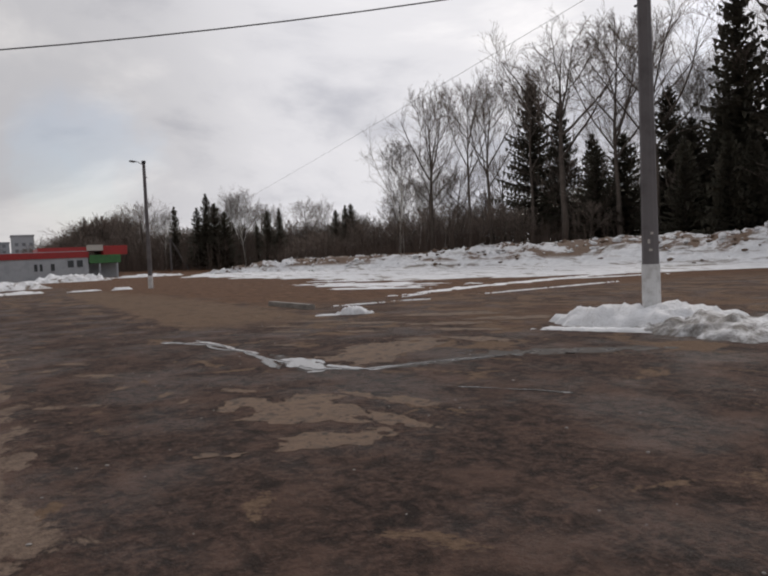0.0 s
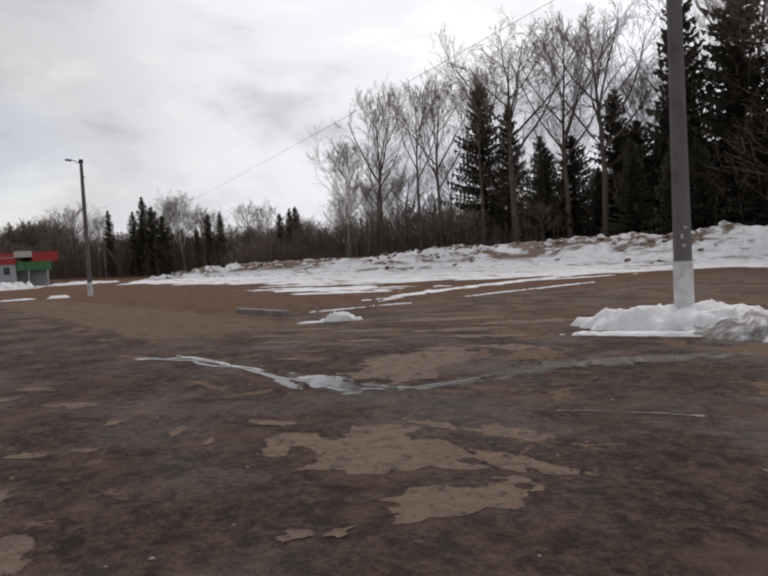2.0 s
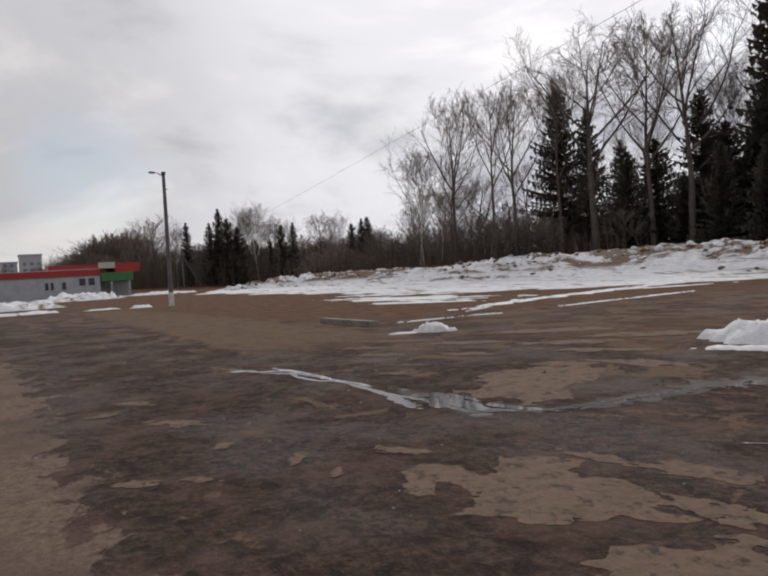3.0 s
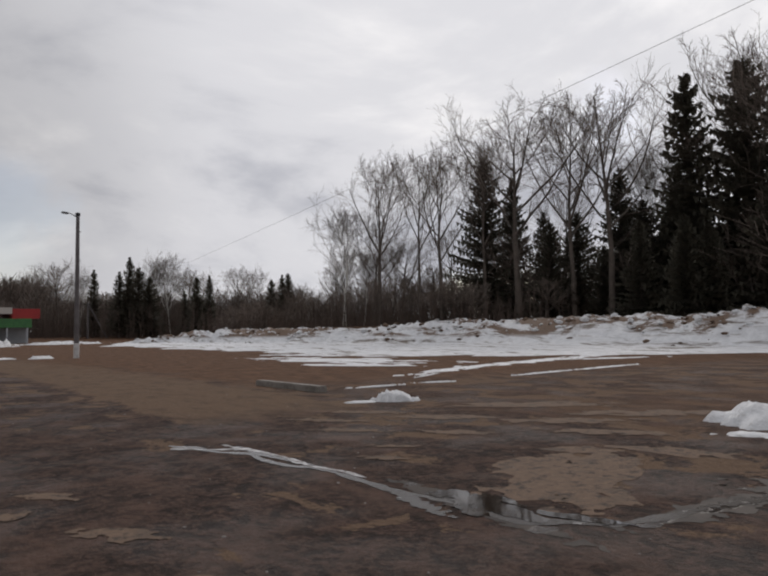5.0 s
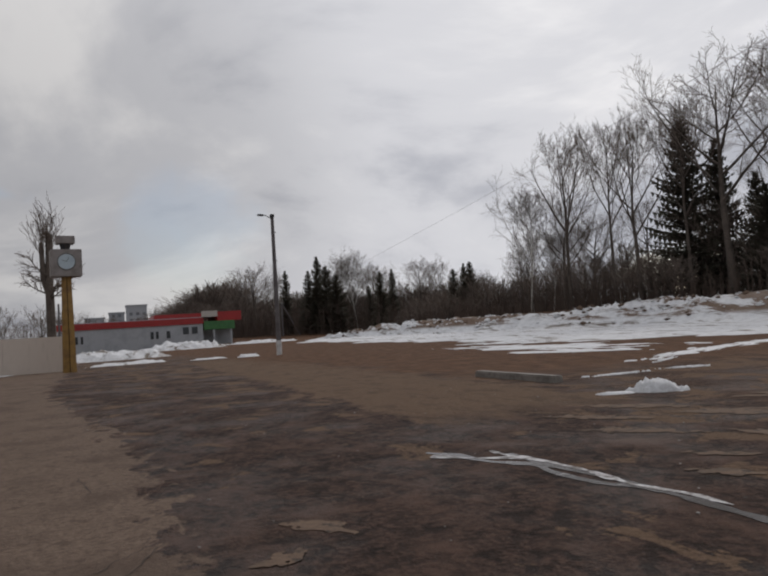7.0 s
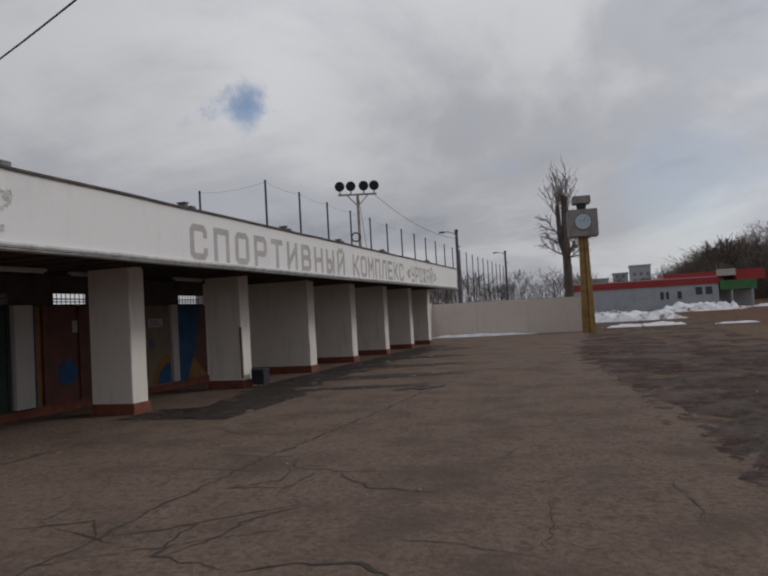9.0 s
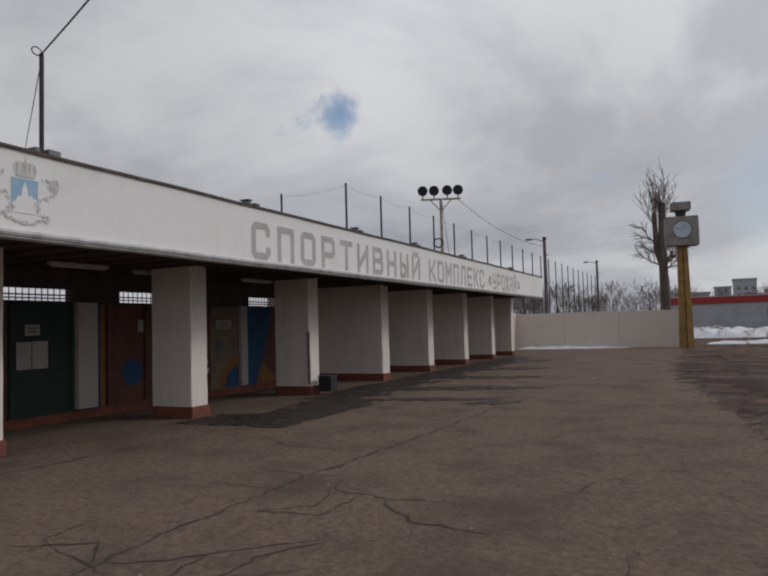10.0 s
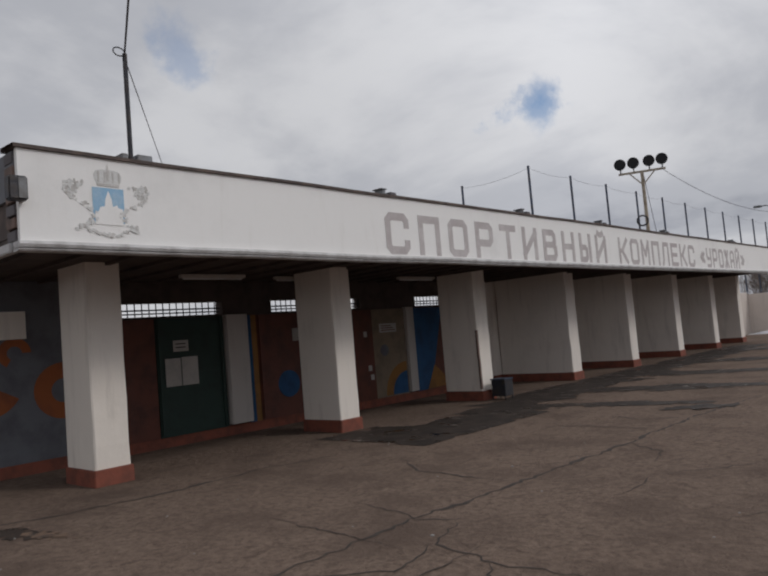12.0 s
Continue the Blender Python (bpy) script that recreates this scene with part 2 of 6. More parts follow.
def puddle_material():
    """Damp asphalt: dark and dull, with a few mirror-wet hollows."""
    m = Mat("wet_film", 0.5)
    m.color(m.mix(m.step(m.noise(3, 6, 0.65), 0.36, 0.62), (0.019, 0.0135, 0.0105), (0.044, 0.032, 0.025)))
    pool = m.step(m.noise(1.5, 6, 0.6, (1, 1.6, 1)), 0.56, 0.62)
    m.rough(m.math("SUBTRACT", 0.72, m.math("MULTIPLY", pool, 0.60)))
    m.put(0.3, m.b.inputs["Specular IOR Level"])
    m.bump(m.noise(14, 4), 0.06, 0.01)
    return m.m


def pool_material():
    m = Mat("standing_meltwater", 0.05)
    m.color(m.mix(m.step(m.noise(5, 5), 0.4, 0.65), (0.020, 0.015, 0.012), (0.045, 0.035, 0.028)))
    m.put(0.5, m.b.inputs["Specular IOR Level"])
    m.bump(m.noise(7, 4), 0.03, 0.01)
    return m.m


def ice_material():
    m = Mat("slush_ice", 0.25)
    f = m.step(m.noise(3.4, 8, 0.72), 0.56, 0.72)
    m.color(m.mix(f, (0.050, 0.042, 0.037), (0.30, 0.29, 0.29)))
    m.rough(m.math("ADD", 0.22, m.math("MULTIPLY", f, 0.35)))
    m.put(0.3, m.b.inputs["Specular IOR Level"])
    m.bump(m.noise(10, 4), 0.12, 0.02)
    return m.m


def slush_material():
    m = Mat("white_slush", 0.5)
    f = m.step(m.noise(6, 8, 0.75, (1, 1, 1), 0.4), 0.42, 0.60)
    m.color(m.mix(f, (0.10, 0.085, 0.075), (0.56, 0.55, 0.56)))
    m.bump(m.noise(14, 5), 0.4, 0.02)
    return m.m


def sand_material():
    m = Mat("dry_sand", 0.95)
    c = m.mix(m.step(m.noise(11, 6, 0.7), 0.3, 0.7), (0.108, 0.067, 0.043), (0.152, 0.098, 0.064))
    c = m.mix(m.step(m.noise(2.2, 5, 0.65), 0.50, 0.72), c, (0.080, 0.056, 0.040))
    c = m.mix(m.step(m.noise(6, 9, 0.78, (1, 0.8, 1)), 0.52, 0.60), c, (0.036, 0.025, 0.019))
    m.color(c)
    m.bump(m.noise(30, 5, 0.7), 0.4, 0.02)
    return m.m


def birch_material():
    m = Mat("birch_bark", 0.8).local()
    c = m.mix(m.step(m.noise(1.2, 5, 0.6, (3, 3, 9)), 0.52, 0.60), (0.62, 0.60, 0.56), (0.07, 0.06, 0.055))
    m.color(c)
    return m.m


def plaster(name, base, dark, lo=0.5, hi=0.8, relief=0.25):
    """Whitewashed plaster with runs, patches and brush marks."""
    m = Mat(name, 0.88)
    runs = m.step(m.noise(2.2, 6, 0.6, (2.5, 2.5, 0.35)), lo, hi)
    blot = m.step(m.noise(1.1, 5, 0.65), 0.48, 0.75)
    c = m.mix(m.math("MULTIPLY", runs, 0.55), base, dark)
    c = m.mix(m.math("MULTIPLY", blot, 0.35), c, tuple(v * 0.78 for v in base))
    m.color(c)
    m.bump(m.math("ADD", m.noise(6, 6, 0.6), m.math("MULTIPLY", m.noise(60, 3), 0.3)), relief, 0.02)
    return m.m


M = {
    "ground": ground_material(),
    "snow": snow_material("old_snow", 0.51, 0.64),
    "snow_bank": snow_material("ploughed_snow", 0.515, 0.65, soil=True),
    "snow_dirty": snow_material("dirty_snow", 0.36, 0.60, (0.105, 0.093, 0.082), 1.7, (1, 1, 1.3)),
    "snow_clean": snow_material("wet_snow", 0.57, 0.70),
    "wet": puddle_material(),
    "pool": pool_material(),
    "slush": slush_material(),
    "ice": ice_material(),
    "sand": sand_material(),
    "crack": worn("crack_soil", (0.036, 0.026, 0.020), (0.052, 0.039, 0.030), 0.95, 8),
    "concrete": worn("grey_concrete", (0.150, 0.138, 0.142), (0.10, 0.09, 0.092), 0.85, 1.6, 35),
    "whitewash": worn("whitewash", (0.66, 0.66, 0.66), (0.45, 0.44, 0.43), 0.9, 5, 30),
    "fascia": plaster("fascia_paint", (0.84, 0.83, 0.80), (0.68, 0.66, 0.61), 0.55, 0.85, 0.12),
    "column": plaster("column_plaster", (0.80, 0.74, 0.66), (0.50, 0.45, 0.39), 0.5, 0.8),
    "fin": plaster("fin_plaster", (0.78, 0.72, 0.65), (0.50, 0.45, 0.40), 0.5, 0.8),
    "plinth": worn("red_brown_plinth", (0.25, 0.075, 0.045), (0.15, 0.055, 0.038), 0.85, 5, 30),
    # whitewash for parts under the canopy, with the shade there put into its colour
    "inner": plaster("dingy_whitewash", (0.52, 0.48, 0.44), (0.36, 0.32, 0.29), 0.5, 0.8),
    # brown boards, painted darker to carry the shade beneath the canopy
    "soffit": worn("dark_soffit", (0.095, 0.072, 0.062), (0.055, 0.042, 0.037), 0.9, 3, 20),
    "trim": worn("lip_metal", (0.55, 0.54, 0.53), (0.33, 0.31, 0.30), 0.55, 4, 30),
    "roofedge": worn("roof_felt", (0.085, 0.066, 0.06), (0.16, 0.12, 0.10), 0.9, 5, 30),
    "letter": worn("faded_letter_paint", (0.49, 0.445, 0.435), (0.60, 0.565, 0.55), 0.85, 3, 20),
    "brick": worn("old_brick", (0.22, 0.15, 0.12), (0.12, 0.09, 0.08), 0.9, 6, 30),
    "emblem_blue": worn("emblem_blue", (0.30, 0.50, 0.68), (0.42, 0.57, 0.69), 0.85, 6),
    "emblem_grey": worn("emblem_grey", (0.67, 0.67, 0.645), (0.74, 0.735, 0.71), 0.85, 9),
    "emblem_dark": worn("emblem_dark", (0.52, 0.50, 0.47), (0.68, 0.66, 0.63), 0.85, 9),
    "green_gate": worn("green_gate_paint", (0.020, 0.046, 0.036), (0.016, 0.030, 0.025), 0.6, 3),
    "red_gate": worn("red_brown_gate_paint", (0.145, 0.044, 0.026), (0.075, 0.028, 0.019), 0.6, 3),
    "cream": worn("cream_paint", (0.25, 0.19, 0.13), (0.17, 0.13, 0.09), 0.75, 3),
    "mural_grey": worn("mural_grey", (0.16, 0.165, 0.18), (0.10, 0.10, 0.11), 0.8, 2),
    "mural_orange": worn("mural_orange", (0.34, 0.10, 0.03), (0.22, 0.07, 0.03), 0.8, 3),
    "mural_blue": worn("mural_blue", (0.022, 0.095, 0.22), (0.018, 0.06, 0.14), 0.8, 3),
    "mural_yellow": worn("mural_yellow", (0.30, 0.14, 0.035), (0.20, 0.10, 0.03), 0.8, 3),
    "paper": worn("paper_notice", (0.50, 0.47, 0.43), (0.42, 0.40, 0.37), 0.9, 8),
    "dark_steel": worn("dark_steel", (0.035, 0.037, 0.045), (0.07, 0.055, 0.045), 0.55, 8, 40, metal=0.3),
    "blue_steel": worn("blue_grey_steel", (0.060, 0.080, 0.125), (0.07, 0.06, 0.055), 0.6, 6, 40, metal=0.2),
    "grey_steel": worn("grey_steel", (0.22, 0.23, 0.24), (0.13, 0.12, 0.11), 0.5, 6, 40, metal=0.4),
    "cream_steel": worn("cream_steel", (0.42, 0.36, 0.27), (0.25, 0.19, 0.14), 0.6, 5, 40),
    "ochre": worn("ochre_paint", (0.30, 0.175, 0.045), (0.18, 0.10, 0.035), 0.7, 2.5, 30),
    "clock_box": worn("clock_box_paint", (0.30, 0.275, 0.265), (0.20, 0.18, 0.17), 0.75, 3, 30),
    "dial": worn("dial", (0.50, 0.60, 0.66), (0.42, 0.52, 0.60), 0.4, 3),
    "wall": plaster("fence_plaster", (0.62, 0.55, 0.49), (0.46, 0.40, 0.35), 0.5, 0.8),
    "red_metal": worn("red_cladding", (0.36, 0.022, 0.022), (0.28, 0.02, 0.02), 0.5, 2),
    "white_clad": worn("pale_cladding", (0.42, 0.44, 0.47), (0.34, 0.36, 0.39), 0.6, 1.2),
    "green_clad": worn("green_cladding", (0.045, 0.17, 0.05), (0.03, 0.12, 0.04), 0.5, 2),
    "glass": Mat("dark_glass", 0.08).color((0.03, 0.035, 0.04)).m,
    "bark": worn("grey_bark", (0.125, 0.102, 0.086), (0.072, 0.060, 0.052), 0.95, 2.0, 18, local=True),
    "twig": worn("brown_twig", (0.205, 0.165, 0.140), (0.140, 0.110, 0.094), 0.95, 1.5, 10, local=True),
    "birch": birch_material(),
    "birch_twig": worn("birch_twig", (0.27, 0.24, 0.22), (0.17, 0.145, 0.13), 0.95, 1.5, 10, local=True),
    "needles": worn("spruce_needles", (0.088, 0.084, 0.063), (0.120, 0.106, 0.078), 0.9, 1.2, 8, local=True),
    "thicket": worn("thicket_twig", (0.125, 0.093, 0.076), (0.080, 0.060, 0.050), 0.95, 0.5, 6),
    "rubber": worn("cable", (0.05, 0.045, 0.05), (0.08, 0.07, 0.075), 0.6, 3),
    "soil": worn("frozen_soil", (0.135, 0.088, 0.060), (0.085, 0.056, 0.040), 0.95, 3, 20, bump=0.4),
    "stone": worn("pale_stone", (0.30, 0.28, 0.26), (0.16, 0.14, 0.13), 0.9, 9),
    "concrete_block": worn("rubble_block", (0.26, 0.24, 0.215), (0.15, 0.13, 0.115), 0.9, 4),
    # panes and panels of the far blocks, paled in colour to stand for distance haze
    "far_window": worn("far_window", (0.17, 0.185, 0.21), (0.24, 0.26, 0.29), 0.5, 0.3, 1),
    "tower_block": worn("tower_block_panel", (0.44, 0.47, 0.51), (0.38, 0.41, 0.45), 0.8, 0.1, 1),
}

# ---- building helpers ----


def mesh_of(bm, name, mat, smooth=False):
    me = bpy.data.meshes.new(name)
    bm.to_mesh(me)
    bm.free()
    for m in mat if isinstance(mat, (list, tuple)) else (mat,):
        me.materials.append(m)
    if smooth:
        me.polygons.foreach_set("use_smooth", [True] * len(me.polygons))
    return me


def part(name, bm, material, parent, label="", smooth=False, m=None):
    ob = new(name, mesh_of(bm, name, material, smooth))
    ob.parent = parent
    if m is not None:
        ob.matrix_local = m
    return tagged(ob, label)


def thing(name, label, category, group="", kind="", at=(0, 0, 0), turn=0):
    ob = new(name)
    ob.empty_display_size = 0.2
    ob.matrix_world = pose(*at, 0, 0, turn)
    return tagged(ob, label, category, group, kind)


def single(name, bm, material, label, category="", group="", kind="", smooth=False):
    return tagged(new(name, mesh_of(bm, name, material, smooth)), label, category, group, kind)


def box(bm, x0, x1, y0, y1, z0, z1, bevel=0.0):
    vs = [bm.verts.new((x, y, z)) for z in (z0, z1) for y in (y0, y1) for x in (x0, x1)]
    fs = [bm.faces.new([vs[i] for i in f]) for f in ((0, 2, 3, 1), (4, 5, 7, 6), (0, 1, 5, 4), (2, 6, 7, 3), (0, 4, 6, 2), (1, 3, 7, 5))]
    if bevel:
        es = {e for f in fs for e in f.edges}
        bmesh.ops.bevel(bm, geom=list(es), offset=bevel, segments=2, affect="EDGES")
    return bm


def boxes(*rows, bevel=0.0):
    bm = bmesh.new()
    for r in rows:
        box(bm, *r, bevel=bevel)
    return bm


def tube(bm, p, q, r0, r1=None, n=8, caps=True):
    r1 = r0 if r1 is None else r1
    p, q = Vector(p), Vector(q)
    d = (q - p).normalized()
    a = d.orthogonal().normalized()
    b = d.cross(a)
    rings = []
    for c, r in ((p, r0), (q, r1)):
        rings.append([bm.verts.new(c + r * (math.cos(t) * a + math.sin(t) * b)) for t in (2 * math.pi * k / n for k in range(n))])
    for k in range(n):
        bm.faces.new((rings[0][k], rings[0][(k + 1) % n], rings[1][(k + 1) % n], rings[1][k]))
    if caps:
        bm.faces.new(rings[0][::-1])
        bm.faces.new(rings[1])
    return bm


def tubes(*rows, n=8):
    bm = bmesh.new()
    for r in rows:
        tube(bm, *r, n=n)
    return bm


def wire(name, a, b, sag, r, label):
    """A hanging cable as a thin tube along a sagging line."""
    cu = bpy.data.curves.new(name, "CURVE")
    cu.dimensions, cu.bevel_depth, cu.bevel_resolution = "3D", r, 1
    sp = cu.splines.new("POLY")
    sp.points.add(24)
    for k in range(25):
        f = k / 24
        p = Vector(a).lerp(Vector(b), f) - Vector((0, 0, 4 * sag * f * (1 - f)))
        sp.points[k].co = (*p, 1)
    cu.materials.append(M["rubber"])
    return tagged(new(name, cu), label, "cable")


def plate(bm, t=0.003):
    """Gives flat faces a small thickness."""
    bm.normal_update()
    bmesh.ops.solidify(bm, geom=bm.faces[:], thickness=t)
    return bm


def smooth01(v):
    v = min(1.0, max(0.0, v))
    return v * v * (3 - 2 * v)


def lerp_line(rows, y):
    """Value at y from rows of (y, value) in falling or rising y."""
    rows = sorted(rows)
    return float(np.interp(y, [r[0] for r in rows], [r[1] for r in rows]))


def fbm(x, y, seed, octaves=4):
    v, a = 0.0, 1.0
    for k in range(octaves):
        v += a * noise.noise((x, y, seed + 7.3 * k))
        x, y, a = x * 2.1, y * 2.1, a * 0.55
    return v


def field_patch(name, field, x0, x1, y0, y1, res, material, label, z=0.004, category="", kind="structure", lift=0.0):
    """A thin sheet lying where field(x, y) > 0, cut cleanly along its uneven edge; lift swells its middle."""
    bm = bmesh.new()
    nx, ny = max(2, int((x1 - x0) / res)), max(2, int((y1 - y0) / res))
    X = [x0 + (x1 - x0) * i / nx for i in range(nx + 1)]
    Y = [y0 + (y1 - y0) * j / ny for j in range(ny + 1)]
    D = [[field(x, y) for x in X] for y in Y]
    cache = {}

    def corner(i, j):
        if (i, j) not in cache:
            h = ground_z(X[i], Y[j]) + z + lift * min(1.0, D[j][i] * 2.5)
            cache[i, j] = bm.verts.new((X[i], Y[j], h))
        return cache[i, j]

    def cut(a, b):
        key = (min(a, b), max(a, b))
        if key not in cache:
            (i, j), (k, l) = key
            f = D[j][i] / (D[j][i] - D[l][k])
            x, y = X[i] + (X[k] - X[i]) * f, Y[j] + (Y[l] - Y[j]) * f
            cache[key] = bm.verts.new((x, y, ground_z(x, y) + (0.001 if lift else z)))
        return cache[key]
    for j in range(ny):
        for i in range(nx):
            ring = ((i, j), (i + 1, j), (i + 1, j + 1), (i, j + 1))
            vs = []
            for a, b in zip(ring, ring[1:] + ring[:1]):
                ina, inb = D[a[1]][a[0]] > 0, D[b[1]][b[0]] > 0
                if ina:
                    vs.append(corner(*a))
                if ina != inb:
                    vs.append(cut(a, b))
            if len(vs) > 2:
                bm.faces.new(vs)
    return single(name, bm, M[material], label, category, kind=kind, smooth=True)


def blob(name, cx, cy, rx, ry, turn, material, label, z=0.004, seed=0, rag=0.5, kind="structure", category="", lift=0.0, freq=1.0, along=1.0):
    ca, sa = math.cos(radians(turn)), math.sin(radians(turn))
    big = max(rx, ry)
    fr = freq * 1.5 / min(max(ry, 0.09), 1.2)

    def field(x, y):
        u, v = ((x - cx) * ca + (y - cy) * sa) / rx, (-(x - cx) * sa + (y - cy) * ca) / ry
        return 1 - math.hypot(u, v) + rag * 1.3 * fbm(u * rx * fr * 0.8 * along, v * ry * fr * 0.8, seed, 5)
    m = big * 1.75
    return field_patch(name, field, cx - m, cx + m, cy - m, cy + m, max(0.02, big / 40), material, label, z, category, kind, lift)


def ribbon(name, pts, width, material, label, z=0.004, seed=0, rag=0.7, jitter=0.1, res=0.03, kind="structure"):
    """A ragged strip on the ground along a line: ice in ruts, wet tracks."""
    def field(x, y):
        x += jitter * 2 * noise.noise((x * 1.3, y * 1.3, seed))
        y += jitter * 2 * noise.noise((x * 1.3, y * 1.3, seed + 4))
        best = 9.0
        for (ax, ay), (bx, by) in zip(pts, pts[1:]):
            t = max(0.0, min(1.0, ((x - ax) * (bx - ax) + (y - ay) * (by - ay)) / ((bx - ax) ** 2 + (by - ay) ** 2)))
            best = min(best, math.hypot(x - ax - t * (bx - ax), y - ay - t * (by - ay)))
        return 1 - best / (width / 2) + rag * 1.4 * fbm(x * 2.2, y * 2.2, seed + 2, 4)
    xs, ys = [p[0] for p in pts], [p[1] for p in pts]
    return field_patch(name, field, min(xs) - 0.6, max(xs) + 0.6, min(ys) - 0.6, max(ys) + 0.6, res, material, label, z, kind=kind)


def crack(pts, width, seed, z):
    """A thin jagged crack, widening and closing along its line."""
    rng = random.Random(seed)
    bm = bmesh.new()
    P = [Vector((*p, 0)) for p in pts]
    line = []
    for a, b in zip(P, P[1:]):
        k = max(1, int((b - a).length / 0.07))
        line += [a.lerp(b, i / k) for i in range(k)]
    line.append(P[-1])
    rows = []
    for i, p in enumerate(line):
        d = (line[min(i + 1, len(line) - 1)] - line[max(i - 1, 0)]).normalized()
        s = Vector((-d.y, d.x, 0))
        p = p + s * (0.07 * noise.noise((p.x * 1.9, p.y * 1.9, seed)) + 0.06 * noise.noise((p.x * 7, p.y * 7, seed + 3)) + rng.uniform(-0.012, 0.012))
        w = width * (0.25 + 1.3 * abs(noise.noise((p.x * 3.1, p.y * 3.1, seed + 8)))) * min(1, 0.2 + 3 * min(i, len(line) - 1 - i) / len(line))
        rows.append([bm.verts.new((q.x, q.y, z)) for q in (p + s * w, p - s * w)])
    for a, b in zip(rows, rows[1:]):
        bm.faces.new((a[0], a[1], b[1], b[0]))
    return single("crack", bm, M["crack"], "dark jagged crack in worn asphalt", kind="structure")

# ---- ground and snow ----
CREST = [(80, 37), (76, 38), (68, 42.5), (52, 49), (42, 52.5), (32, 55.5), (20, 57), (8, 57), (0, 57), (-10, 56), (-40, 54)]
CREST_Z = [(80, 0.15), (76, 0.7), (68, 1.45), (52, 1.6), (42, 1.75), (32, 2.2), (20, 2.2), (8, 2.3), (0, 2.3), (-10, 2.35), (-40, 2.4)]
FOOT = [(80, 36), (70, 33), (61, 32.5), (41, 32), (25, 32), (16, 34), (10, 38), (6, 43), (1, 47), (-10, 47), (-40, 45)]


def ground_z(x, y):
    """The yard is level; the land rises gently under the wood and beyond the far side."""
    rise = 1.9 * smooth01((x - lerp_line(CREST, y) + 3) / 9.0) * (1 - 0.9 * smooth01((y - 54) / 18)) + 1.3 * smooth01((x - 46) / 30.0) * smooth01((y - 60) / 20)
    rise = max(rise, 0.9 * smooth01((y - 75) / 40.0))
    return rise


def build_ground():
    def ticks(lo, hi, fine_lo, fine_hi, step):
        out = [lo, lo * 0.5 + fine_lo * 0.5]
        out += list(np.arange(fine_lo, fine_hi, step))
        return out + [fine_hi, fine_hi * 0.5 + hi * 0.5, hi]
    xs, ys = ticks(-1800, 1800, -40, 140, 3.0), ticks(-1800, 1800, -60, 180, 3.0)
    bm = bmesh.new()
    g = [[bm.verts.new((x, y, ground_z(x, y))) for x in xs] for y in ys]
    for j in range(len(ys) - 1):
        for i in range(len(xs) - 1):
            bm.faces.new((g[j][i], g[j][i + 1], g[j + 1][i + 1], g[j + 1][i]))
    single("ground", bm, M["ground"], "dark wet dirt yard with sandy streaks and brown grass", "ground", kind="structure", smooth=True)


def build_snow_bank():
    """The long ploughed bank along the wood with the snow sheet before it."""
    bm = bmesh.new()
    us = np.arange(-40, 80.01, 0.36)
    vs = [0, 0.06, 0.14, 0.24, 0.36, 0.48, 0.58, 0.66, 0.72, 0.77, 0.80, 0.825, 0.85, 0.875, 0.90, 0.92, 0.94, 0.96, 0.98, 1.0, 1.02, 1.05, 1.1, 1.16, 1.24]
    grid = []
    for y in us:
        f, c, cz = lerp_line(FOOT, y), lerp_line(CREST, y), lerp_line(CREST_Z, y)
        f += 4.0 * noise.noise((0, y * 0.2, 3)) + 1.8 * noise.noise((0, y * 0.7, 8))
        row = []
        for v in vs:
            x = f + (c - f) * v
            n1 = noise.noise((x * 0.3, y * 0.22, 1)) * 0.6 + noise.noise((x * 0.9, y * 0.7, 5)) * 0.5 + (0.5 - abs(noise.noise((x * 1.6, y * 1.3, 7)))) * 0.5 + 0.22 * noise.noise((x * 2.6, y * 2.1, 4)) - 0.17
            up = smooth01((v - 0.76) / 0.2) if v <= 1 else 1 - 0.55 * smooth01((v - 1) / 0.24)
            h = 0.03 + 0.12 * smooth01(v / 0.2) + (cz - 0.12) * up + n1 * (0.10 + 0.62 * up) * min(1, cz)
            if v == 0:
                h = -0.03
            if v > 1.2:
                h = ground_z(x, y) - 0.05
            row.append(bm.verts.new((x, y, max(h, ground_z(x, y) * 0.0 - 0.05))))
        grid.append(row)
    for a, b in zip(grid, grid[1:]):
        for k in range(len(vs) - 1):
            bm.faces.new((a[k], b[k], b[k + 1], a[k + 1]))
    bm.normal_update()
    single("snow_bank", bm, M["snow_bank"], "long bank of old ploughed snow streaked with dirt", "snow bank", kind="stuff", smooth=True)


